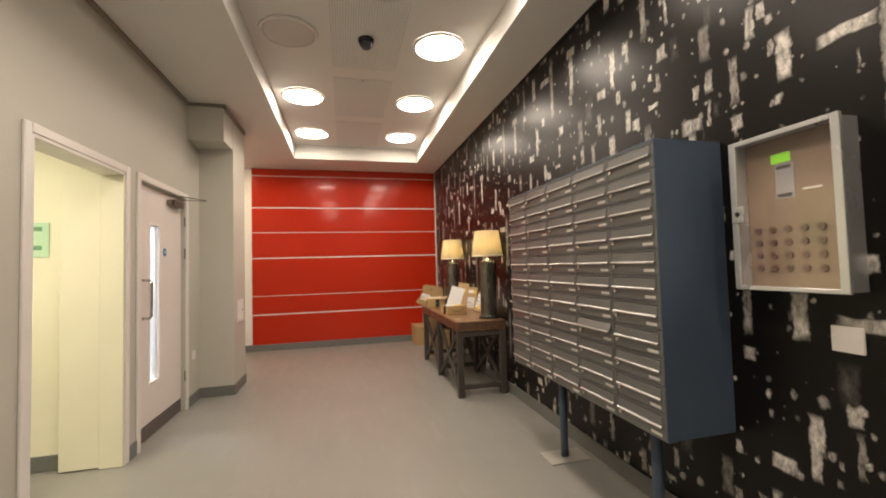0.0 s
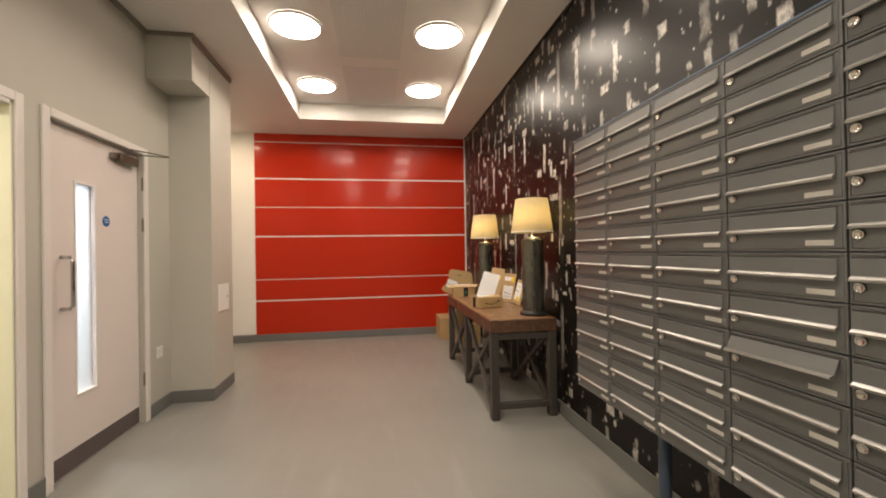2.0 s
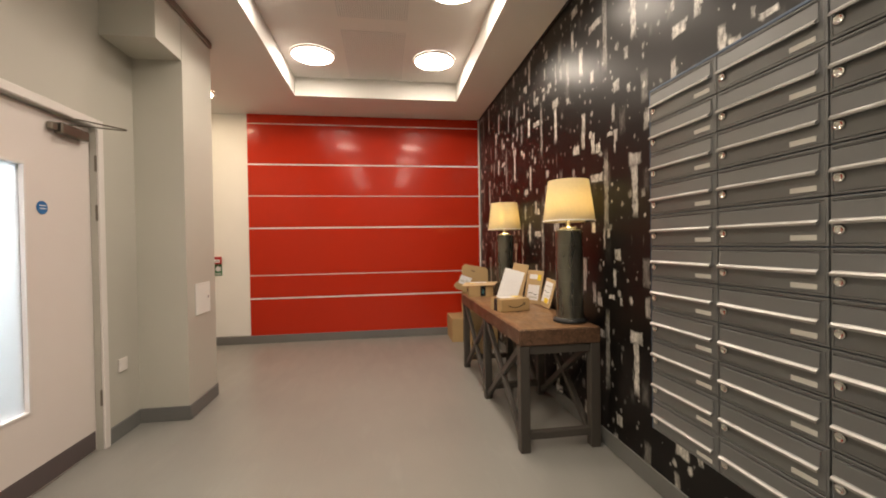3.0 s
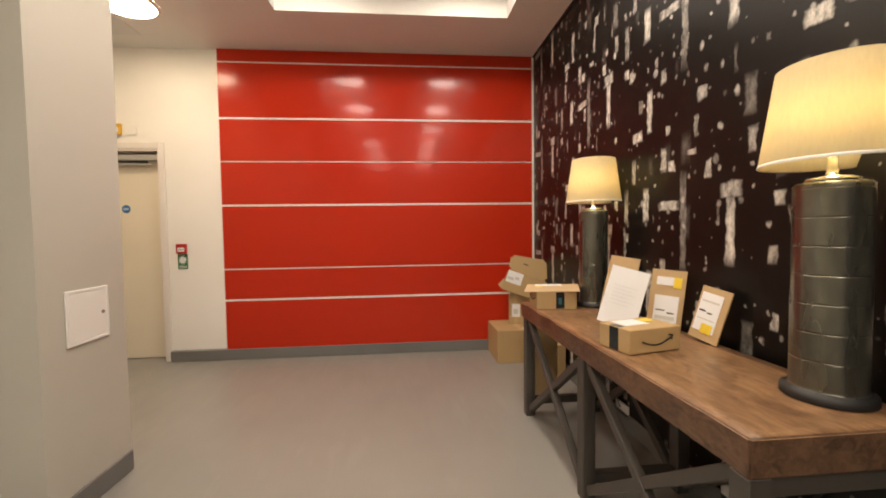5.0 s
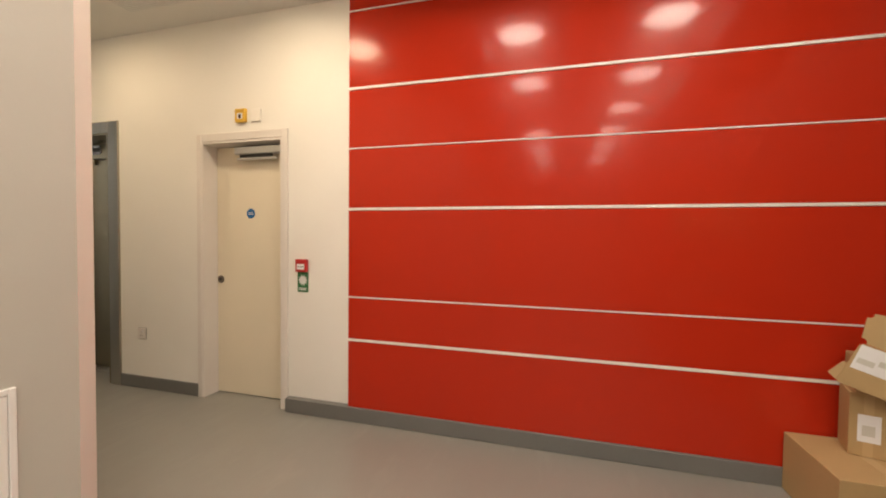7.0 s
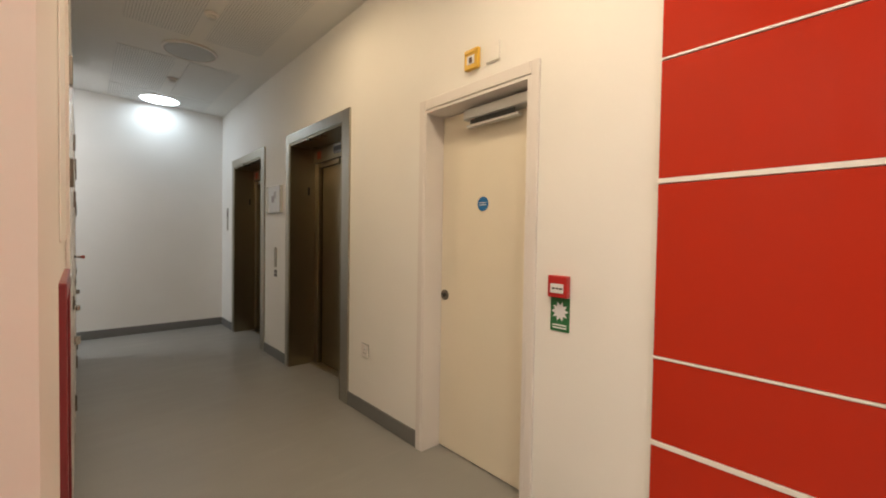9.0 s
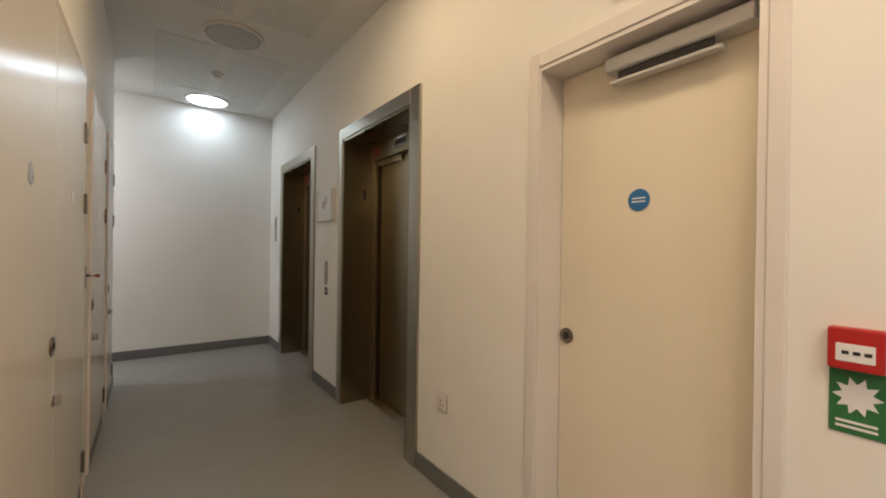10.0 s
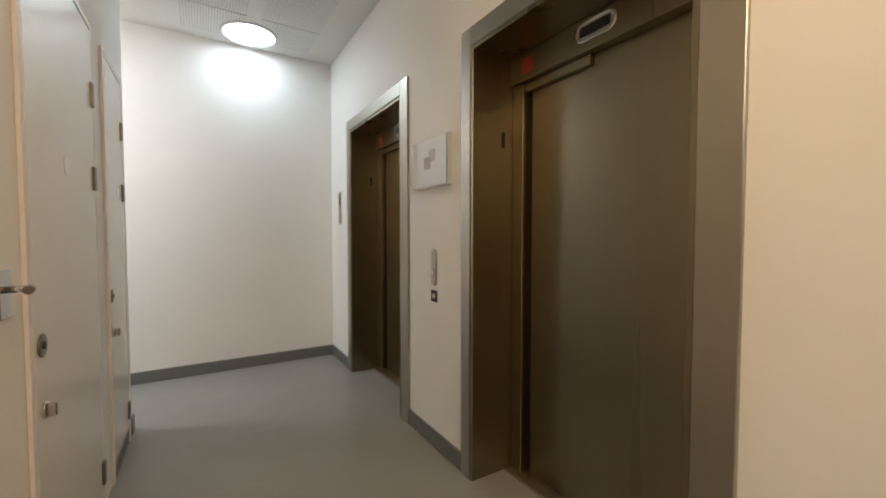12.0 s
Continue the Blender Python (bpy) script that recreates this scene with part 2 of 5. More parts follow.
M_TABLE_EDGE = wood("dark_side_walnut", (0.042, 0.023, 0.014), (0.175, 0.095, 0.055), (4, 2.0, 4.5))
M_FRAME = surface("grey_brown_stain", (0.064, 0.055, 0.047), 0.5, vary=0.25, fine=24, bump=0.25, stretch=(1, 1, 1))
M_CARD = surface("corrugated_card", (0.46, 0.315, 0.150), 0.75, vary=0.08, fine=45, bump=0.12)
M_KRAFT = surface("kraft_envelope", (0.52, 0.36, 0.185), 0.7, vary=0.08, fine=40, bump=0.1)
M_PALEKRAFT = surface("pale_kraft_board", (0.60, 0.44, 0.25), 0.7, vary=0.08, fine=40, bump=0.08)
M_TAPE = surface("black_parcel_tape", (0.018, 0.022, 0.026), 0.25)
M_INK = surface("black_ink", (0.012, 0.012, 0.012), 0.5)
M_SHEET = surface("white_sheet", (0.82, 0.82, 0.84), 0.5, vary=0.02)
M_YELLOW = surface("yellow_sticker", (0.85, 0.62, 0.04), 0.5)
M_POT = surface("ribbed_pewter_glaze", (0.165, 0.158, 0.13), 0.30, 0.8, vary=0.2, big=4, fine=30, bump=0.01, stretch=(3, 3, 0.6))
M_SHADE = shade_cloth()
M_BLUE = surface("blue_sign", (0.02, 0.16, 0.42), 0.4)
M_SIGNRED = surface("red_callpoint", (0.46, 0.02, 0.02), 0.3)
M_GREEN = surface("green_sign", (0.03, 0.17, 0.06), 0.4)
M_PALEGREEN = surface("pale_green_sign", (0.55, 0.78, 0.58), 0.5)
M_AMBER = surface("amber_box", (0.78, 0.47, 0.05), 0.4)
M_RISER = surface("riser_red_enamel", (0.22, 0.03, 0.036), 0.3, vary=0.1)
M_WARN = surface("faded_red_sticker", (0.42, 0.07, 0.035), 0.45, vary=0.1)
M_DARKGLASS = surface("smoked_glass", (0.05, 0.055, 0.07), 0.08, vary=0.2)
M_ALU = surface("anodised_aluminium", (0.68, 0.69, 0.70), 0.3, 0.7, vary=0.05)
M_BACK = surface("brown_notice_board", (0.175, 0.118, 0.075), 0.6, vary=0.15)
M_BUTTON = surface("brown_key_tag", (0.075, 0.030, 0.018), 0.5)
M_LIME = surface("lime_sticker", (0.25, 0.75, 0.03), 0.5)
M_BAG = surface("black_bin_bag", (0.007, 0.007, 0.008), 0.55, vary=0.15, big=9, fine=16, bump=0.12)
M_YELLOWROOM = surface("yellow_paint_and_room_light", (0.84, 0.81, 0.66), 0.6, vary=0.03, coords="World")
M_LAMP = glow("lobby_diffuser", (1.0, 0.855, 0.70), LOBBY_LIGHT)
M_HALL = glow("hall_diffuser", (0.75, 0.89, 1.0), HALL_LIGHT)
# glow of the added fill lamp round the corner
M_TURN_FILL = glow("unseen_turn_fill", (0.95, 0.96, 1.0), HALL_LIGHT * 4.6)
M_HALLWARM = glow("warm_hall_diffuser", (1.0, 0.745, 0.46), WARM_LIGHT)
M_ENTRYWARM = glow("bright_warm_hall_diffuser", (1.0, 0.79, 0.53), WARM_LIGHT * 1.4)
M_ROOMLAMP = glow("side_room_diffuser", (1.0, 0.92, 0.70), ROOM_LIGHT)
M_STORELAMP = glow("store_diffuser", (0.82, 0.91, 1.0), STORE_LIGHT)
M_PERF = perforated()
M_GLASS = pane("clear_glass")
M_FROST = surface("unlit_diffuser", (0.60, 0.60, 0.57), 0.35)

# ---------------------------------------------------------------- mesh helpers
ORIGIN = {}


def box(x0, x1, y0, y1, z0, z1, bevel=0.0, seg=1, bm=None):
    own = bmesh.new()
    bmesh.ops.create_cube(own, size=1)
    for v in own.verts:
        v.co = Vector((x0 + (v.co.x + 0.5) * (x1 - x0), y0 + (v.co.y + 0.5) * (y1 - y0), z0 + (v.co.z + 0.5) * (z1 - z0)))
    if bevel: bmesh.ops.bevel(own, geom=own.edges[:], offset=bevel, segments=seg, affect="EDGES", profile=0.6)
    return merge(bm, own) if bm else own


def merge(bm, own):
    me = bpy.data.meshes.new("tmp")
    own.to_mesh(me)
    own.free()
    bm.from_mesh(me)
    bpy.data.meshes.remove(me)
    return bm


def moved(bm, m):
    bm.transform(m)
    return bm


def prism(points, z0, z1):
    bm = bmesh.new()
    lo, hi = [bm.verts.new((x, y, z0)) for x, y in points], [bm.verts.new((x, y, z1)) for x, y in points]
    bm.faces.new(lo[::-1]), bm.faces.new(hi)
    for i in range(len(points)):
        k = (i + 1) % len(points)
        bm.faces.new((lo[i], lo[k], hi[k], hi[i]))
    bmesh.ops.recalc_face_normals(bm, faces=bm.faces[:])
    return bm


def lathe(profile, n=40, closed=True):
    """A turned body round z: profile of (radius, height) from the bottom up."""
    bm = bmesh.new()
    rings = []
    for r, z in profile:
        rings.append([bm.verts.new((r * math.cos(2 * math.pi * i / n), r * math.sin(2 * math.pi * i / n), z)) for i in range(n)])
    for a, b in zip(rings, rings[1:]):
        for i in range(n):
            f = bm.faces.new((a[i], a[(i + 1) % n], b[(i + 1) % n], b[i]))
            f.smooth = True
    if closed: bm.faces.new(rings[0][::-1]), bm.faces.new(rings[-1])
    bmesh.ops.recalc_face_normals(bm, faces=bm.faces[:])
    return bm


def rod(points, r, n=10):
    """A round bar along a line of points."""
    bm, rings = bmesh.new(), []
    pts = [Vector(p) for p in points]
    for i, p in enumerate(pts):
        d = (pts[min(i + 1, len(pts) - 1)] - pts[max(i - 1, 0)]).normalized()
        side = d.orthogonal().normalized() if not rings else (side - d * side.dot(d)).normalized()
        up = d.cross(side)
        rings.append([bm.verts.new(p + (side * math.cos(2 * math.pi * k / n) + up * math.sin(2 * math.pi * k / n)) * r) for k in range(n)])
    for a, b in zip(rings, rings[1:]):
        for i in range(n):
            bm.faces.new((a[i], a[(i + 1) % n], b[(i + 1) % n], b[i])).smooth = True
    bm.faces.new(rings[0][::-1]), bm.faces.new(rings[-1])
    bmesh.ops.recalc_face_normals(bm, faces=bm.faces[:])
    return bm


def beam(a, b, w, d, side=(0, 0, 1)):
    """A square bar from a to b, w across the given side and d the other way."""
    a, b = Vector(a), Vector(b)
    long = (b - a)
    u = Vector(side).cross(long).normalized()
    v = long.normalized().cross(u)
    bm = box(-w / 2, w / 2, -d / 2, d / 2, 0, long.length, 0.003)
    m = Matrix((u, v, long.normalized())).transposed().to_4x4()
    return moved(bm, Matrix.Translation(a) @ m)


def mesh_of(name, bm, material):
    me = bpy.data.meshes.new(name)
    bm.to_mesh(me)
    bm.free()
    me.materials.append(material)
    return me


def structure(name, bm, material, label):
    return tagged(new(name, mesh_of(name, bm, material)), label, name.rstrip("_0123456789").split("_")[0], kind="structure")


def thing(name, at, label, category, group=""):
    ob = new(name)
    ob.empty_display_size = 0.1
    ob.location = at
    ORIGIN[ob.name] = Vector(at)
    return tagged(ob, label, category, group)


def solo(name, at, bm, material, label, category, group=""):
    """A thing that is one mesh; bm is in the world's metres."""
    bm.transform(Matrix.Translation(-Vector(at)))
    ob = new(name, mesh_of(name, bm, material))
    ob.location = at
    ORIGIN[ob.name] = Vector(at)
    return tagged(ob, label, category, group)


def part(name, bm, material, parent, label=""):
    """Links bm, given in the world's metres, as one mesh under a thing or a part."""
    o = ORIGIN[parent.name]
    bm.transform(Matrix.Translation(-o))
    ob = new(name, mesh_of(name, bm, material))
    ob.parent = parent
    ORIGIN[ob.name] = o
    return tagged(ob, label) if label else ob


def piece(name, me, parent, at):
    """A part that shares its mesh with its like; at is in the world's metres."""
    ob = new(name, me)
    ob.parent = parent
    ob.location = Vector(at) - ORIGIN[parent.name]
    ORIGIN[ob.name] = Vector(at)
    return ob


def holed(axis, at0, at1, u0, u1, z0, z1, holes):
    """A wall between at0 and at1 on one axis, from u0 to u1 on the other, with door-like holes (from, to, bottom, top)."""
    bm = bmesh.new()

    def slab(a, b, c, d):
        if b - a > 1e-4 and d - c > 1e-4:
            box(*((at0, at1, a, b) if axis == "x" else (a, b, at0, at1)), c, d, bm=bm)

    u = u0
    for a, b, c, d in sorted(holes):
        slab(u, a, z0, z1)
        slab(a, b, d, z1)
        slab(a, b, z0, c)
        u = b
    slab(u, u1, z0, z1)
    bmesh.ops.remove_doubles(bm, verts=bm.verts[:], dist=1e-5)
    return bm


# ---------------------------------------------------------------- plan
EAST, WEST, NORTH, RED_Y, SOUTH_HALL, END, BACK = 2.735, -0.40, 8.274, 8.235, 6.688, -6.33, -0.9
CEIL, COFFER = 3.012, 3.23
DOOR_A, DOOR_O, DOOR_B = (4.598, 5.490), (3.50, 4.385), (-1.698, -0.938)
LIFTS = ((-3.797, -2.718), (-5.70, -4.621))
LIFT_TOP, LIFT_DEEP = 2.205, 0.32

structure("floor", box(-7.2, 3.0, BACK - 0.1, 9.0, -0.12, 0.0), M_FLOOR, "grey speckled vinyl floor, lightly scuffed and softly shiny")
structure("wall_east", box(EAST, EAST + 0.16, BACK, 8.45, 0, CEIL), M_PAPER, "wall papered in black with ragged pale patches")
structure("wall_west", holed("x", WEST - 0.14, WEST, BACK, 6.2, 0, CEIL, [(*DOOR_O, 0, 2.035), (*DOOR_A, 0, 2.034)]), M_WALL, "grey-beige painted plaster wall with two doorways")
structure("wall_north", holed("y", NORTH, NORTH + 0.42, END - 0.2, 2.9, 0, CEIL, [(*DOOR_B, 0, 2.062)] + [(a, b, 0, LIFT_TOP) for a, b in LIFTS]), M_WHITE, "warm white painted plaster wall with lift openings")
structure("wall_end", box(END - 0.15, END, 3.9, NORTH, 0, CEIL), M_WHITE, "white painted plaster wall at the corridor's end")
structure("wall_back", box(WEST - 0.14, 2.9, BACK - 0.15, BACK, 0, CEIL), M_WALL, "plain grey-beige painted wall")
structure("column", prism([(-0.40, 5.88), (-0.065, 5.88), (-0.065, 6.375), (-0.40, 6.375)], 0, CEIL), M_COLUMN, "grey-beige painted boxed column")
structure("column_head", box(-0.40, -0.068, 5.545, 5.88, 2.645, CEIL), M_COLUMN, "grey-beige painted boxed-in beam end")
structure("wall_hall", prism([(-0.405, 6.375), (-0.066, 6.375), (-0.49, SOUTH_HALL), (-5.36, SOUTH_HALL), (-5.36, 6.375)], 0, CEIL), M_WHITE, "white painted corridor wall lined with service cupboards")
structure("wall_recess", prism([(-5.36, 3.9), (-5.2, 3.9), (-5.2, 6.375), (-5.36, 6.375)], 0, CEIL), M_WHITE, "white painted return wall")
structure("wall_recess_back", box(END - 0.1, -5.2, 3.75, 3.9, 0, CEIL), M_WHITE, "white painted wall of a recess")

# the ceiling: a flat soffit with a long sunk coffer
cx0, cx1, cy0, cy1 = 0.39, 2.28, 0.3, 7.525
bm = bmesh.new()
for x0, x1, y0, y1 in ((END - 0.2, cx0, BACK, 8.7), (cx1, 2.9, BACK, 8.7), (cx0, cx1, BACK, cy0), (cx0, cx1, cy1, 8.7)):
    box(x0, x1, y0, y1, CEIL, CEIL + 0.4, bm=bm)
structure("ceiling", bm, M_CEIL, "white plaster ceiling with a sunk coffer")
structure("ceiling_coffer", box(cx0, cx1, cy0, cy1, COFFER, COFFER + 0.1), M_CEIL, "white plasterboard panel of the ceiling coffer")


# slim panels of acoustic board let into the coffer and the corridor ceiling
bm = bmesh.new()
for y in (1.95, 3.2, 4.45, 5.7, 6.95):
    box(1.02, 1.62, y - 0.52, y + 0.52, COFFER - 0.004, COFFER + 0.002, bm=bm)
structure("ceiling_panels", bm, M_PERF, "perforated white acoustic boards in the ceiling coffer")
bm = bmesh.new()
for x in (-1.5, -3.3, -5.1, -5.95):
    w = 0.6 if x > -5.5 else 0.22
    for y in (6.98, 7.55):
        box(x - w, x + w, y, y + 0.46, CEIL - 0.004, CEIL + 0.002, bm=bm)
structure("ceiling_hall_panels", bm, M_PERF, "perforated white acoustic boards in the corridor ceiling")
bm = box(WEST, WEST + 0.03, BACK, 5.52, CEIL - 0.026, CEIL - 0.001)
box(-0.40, -0.045, 5.52, 5.544, CEIL - 0.026, CEIL - 0.002, bm=bm)
box(-0.064, -0.045, 5.544, 6.36, CEIL - 0.05, CEIL - 0.002, bm=bm)
structure("ceiling_trim", bm, surface("brown_grey_trim", (0.26, 0.225, 0.19), 0.55, vary=0.1, coords="World"), "thin brown-grey shadow trim along the ceiling edge")
structure("ceiling_trim_black", box(EAST - 0.014, EAST - 0.001, BACK, RED_Y - 0.002, CEIL - 0.016, CEIL - 0.001), M_DARK, "thin black ceiling edge trim")

# baseboards
SK = 0.105


def skirt(name, x0, x1, y0, y1):
    structure(name, box(x0, x1, y0, y1, 0.001, SK, 0.003), M_SKIRT, "grey vinyl skirting strip")


skirt("baseboard_1", EAST - 0.012, EAST - 0.001, BACK, RED_Y - 0.014)
skirt("baseboard_2", -0.892, EAST - 0.001, RED_Y - 0.012, RED_Y + 0.045)
skirt("baseboard_3", -2.604, -1.748, NORTH - 0.012, NORTH - 0.001)
skirt("baseboard_4", -4.506, -3.877, NORTH - 0.012, NORTH - 0.001)
skirt("baseboard_5", END + 0.012, -5.78, NORTH - 0.012, NORTH - 0.001)
skirt("baseboard_6", END + 0.001, END + 0.012, 3.91, NORTH - 0.001)
skirt("baseboard_7", WEST + 0.001, WEST + 0.012, BACK, 3.448)
skirt("baseboard_8", WEST + 0.001, WEST + 0.012, 4.442, 4.553)
skirt("baseboard_9", WEST + 0.001, WEST + 0.012, 5.548, 5.866)
skirt("baseboard_10", WEST + 0.001, -0.053, 5.868, 5.879)
skirt("baseboard_11", -0.064, -0.053, 5.88, 6.372)
skirt("baseboard_12", -5.37, -5.27, SOUTH_HALL + 0.001, SOUTH_HALL + 0.014)

# the red feature wall: gloss panels on a white backing that shows in the joints
LINES = ((0.106, 0.0), (0.588, 0.020), (0.893, 0.011), (1.515, 0.020), (1.939, 0.011), (2.354, 0.020), (2.888, 0.011), (CEIL, 0.0))
red = thing("red_wall_panelling", (1.17, RED_Y, 0), "glossy red wall panelling with white horizontal joints", "panelling")
part("backing", box(-0.372, EAST - 0.001, RED_Y + 0.008, NORTH - 0.001, SK, CEIL - 0.001), M_JOINT, red, "white backing board")
for (a, wa), (b, wb) in zip(LINES, LINES[1:]):
    part("panel", box(-0.37, EAST - 0.022, RED_Y, RED_Y + 0.007, a + wa / 2, b - wb / 2 - 0.001, 0.0015), M_RED, red)
for z, w in LINES[1:-1]:
    part("joint_strip", box(-0.37, EAST - 0.022, RED_Y - 0.003, RED_Y + 0.006, z - w / 2 + 0.0015, z + w / 2 - 0.0015, 0.0008), M_JOINT, red)
part("edge_strip", box(EAST - 0.020, EAST - 0.002, RED_Y - 0.003, RED_Y + 0.007, SK, CEIL - 0.001), M_JOINT, red, "white vertical edge strip")


# ---------------------------------------------------------------- doors
def architrave_x(parent, x, y0, y1, top, w=0.05, into=0.14):
    """A painted frame round an opening in the wall x = const, seen from +x, with its lining."""
    part("architrave", box(x, x + 0.016, y0 - w, y0, 0, top + w, 0.004), M_TRIM, parent)
    part("architrave", box(x, x + 0.016, y1, y1 + w, 0, top + w, 0.004), M_TRIM, parent)
    part("architrave", box(x, x + 0.0155, y0, y1, top, top + w, 0.004), M_TRIM, parent)


def hinge(x, y, z, parent, axis):
    h = 0.05
    bm = box(x - 0.004, x + 0.01, y - 0.016, y + 0.016, z - h, z + h, 0.002) if axis == "x" else box(x - 0.018, x + 0.018, y - 0.004, y + 0.012, z - h, z + h, 0.002)
    part("hinge", bm, M_BRASSY, parent, "dull metal hinge")


def disc(bmr, parent, name, at, axis, r, t, material, label=""):
    bm = lathe([(r * 0.96, 0), (r, t * 0.4), (r, t * 0.8), (r * 0.95, t)], 28)
    turn = {"x": pose(*at, 0, 90, 0), "-x": pose(*at, 0, -90, 0), "y": pose(*at, -90, 0, 0), "-y": pose(*at, 90, 0, 0)}[axis]
    return part(name, moved(bm, turn), material, parent, label)


# the service door with a vision slot
da = tagged(thing("door_1", (WEST, 5.0, 0), "closed off-white door with a tall glazed slot and dark kick plate", "door"), kind="structure")
architrave_x(da, WEST, *DOOR_A, 2.034)
LEAF = WEST - 0.035
ya, yb, va, vb, vz0, vz1 = DOOR_A[0] + 0.004, DOOR_A[1] - 0.004, 4.849, 5.012, 0.442, 1.712
leaf = part("leaf", holed("x", LEAF - 0.044, LEAF, ya, yb, 0.006, 2.028, [(va, vb, vz0, vz1)]), M_DOOR, da)
for b in (box(LEAF - 0.002, LEAF + 0.006, va - 0.014, va, vz0 - 0.014, vz1 + 0.014, 0.002), box(LEAF - 0.002, LEAF + 0.006, vb, vb + 0.014, vz0 - 0.014, vz1 + 0.014, 0.002),
          box(LEAF - 0.002, LEAF + 0.0058, va, vb, vz1, vz1 + 0.014, 0.002), box(LEAF - 0.002, LEAF + 0.0058, va, vb, vz0 - 0.014, vz0, 0.002)):
    part("glazing_bead", b, M_TRIM, leaf)
slot = part("vision_pane", box(LEAF - 0.025, LEAF - 0.018, va, vb, vz0, vz1), pane("frosted_vision_glass", (0.92, 0.96, 1.0), 0.75), leaf, "frosted glass slot")
slot.visible_shadow = False
part("kick_plate", box(LEAF, LEAF + 0.003, ya + 0.02, yb - 0.01, 0.012, 0.130, 0.001), M_KICK, leaf, "dark grey kick plate")
pull = rod([(LEAF, 4.73, 0.965), (LEAF + 0.045, 4.73, 0.967), (LEAF + 0.062, 4.73, 0.985), (LEAF + 0.062, 4.73, 1.245), (LEAF + 0.045, 4.73, 1.263), (LEAF, 4.73, 1.265)], 0.0105, 12)
part("pull_handle", pull, M_CHROME, leaf, "brushed steel pull handle")
disc(None, leaf, "fire_sign", (LEAF + 0.0005, 5.125, 1.50), "x", 0.036, 0.003, M_BLUE, "round blue fire door sign")
part("sign_line", box(LEAF + 0.004, LEAF + 0.0045, 5.103, 5.147, 1.508, 1.513), M_SHEET, leaf)
part("sign_line", box(LEAF + 0.004, LEAF + 0.0045, 5.106, 5.144, 1.492, 1.497), M_SHEET, leaf)
for z in (1.81, 1.50, 0.33): hinge(WEST - 0.005, DOOR_A[1] + 0.012, z, da, "x")
cl = part("door_closer", box(LEAF + 0.001, LEAF + 0.05, 5.21, 5.42, 1.925, 1.985, 0.006), M_BRASSY, da, "dull metal overhead door closer")
part("closer_cover", box(LEAF + 0.002, LEAF + 0.036, 5.16, 5.20, 1.935, 1.975, 0.005), M_BRASSY, cl)
part("closer_arm", beam((LEAF + 0.03, 5.28, 1.99), (WEST + 0.20, 5.46, 2.01), 0.016, 0.007), M_BRASSY, cl)
part("closer_arm", beam((WEST + 0.20, 5.46, 2.015), (WEST + 0.018, 5.30, 2.03), 0.016, 0.007), M_BRASSY, cl)
# the lit room behind it
bm = holed("x", -2.0, -1.9, 4.62, 6.3, 0, 2.4, [])
box(-1.9, -0.54, 6.2, 6.3, 0, 2.4, bm=bm), box(-1.9, -0.54, 4.54, 4.62, 0, 2.4, bm=bm)
structure("wall_store", bm, M_WHITE, "white walls of a small room behind the glazed door")
structure("ceiling_store", box(-2.0, -0.54, 4.54, 6.3, 2.4, 2.5), M_CEIL, "white ceiling of a small room")

# the open doorway beside it
do = tagged(thing("door_2", (WEST, 3.9, 0), "open cream door folded back beside a white doorway frame", "door"), kind="structure")
architrave_x(do, WEST, *DOOR_O, 2.035)
# white jamb; the side room's yellow light on it is put into its colour
part("lining", box(WEST - 0.14, WEST + 0.004, DOOR_O[1] - 0.012, DOOR_O[1] - 0.001, 0, 2.03, 0.003), M_YELLOWROOM, do)
part("lining", box(WEST - 0.14, WEST + 0.012, DOOR_O[0] + 0.001, DOOR_O[0] + 0.022, 0, 2.03, 0.003), M_TRIM, do)
part("lining", box(WEST - 0.14, WEST + 0.012, DOOR_O[0] + 0.022, DOOR_O[1] - 0.022, 2.012, 2.034, 0.003), M_TRIM, do)
part("leaf", box(-0.775, WEST - 0.142, 4.384, 4.42, 0.008, 2.02, 0.003), M_YELLOWROOM, do, "cream door leaf standing open")
bm = box(-2.2, -0.54, 4.46, 4.535, 0, 2.4)
box(-2.2, -2.1, 2.4, 4.46, 0, 2.4, bm=bm), box(-2.1, -0.54, 2.3, 2.4, 0, 2.4, bm=bm)
structure("wall_side_room", bm, M_YELLOWROOM, "pale yellow walls of a small lit side room")
structure("ceiling_side_room", box(-2.2, -0.54, 2.3, 4.53, 2.4, 2.5), M_CEIL, "white ceiling of a small side room")
skirt("baseboard_13", -2.09, -0.81, 4.448, 4.459)
sg = thing("exit_sign", (-1.0, 4.42, 1.55), "pale green safety sign on the side room wall", "sign")
part("plate", box(-1.10, -0.88, 4.453, 4.458, 1.45, 1.69, 0.001), M_PALEGREEN, sg)
for z in (1.50, 1.63): part("print", box(-1.0, -0.92, 4.4515, 4.4528, z, z + 0.03), surface("faded_green_print", (0.16, 0.36, 0.20), 0.5), sg, "dark green print")

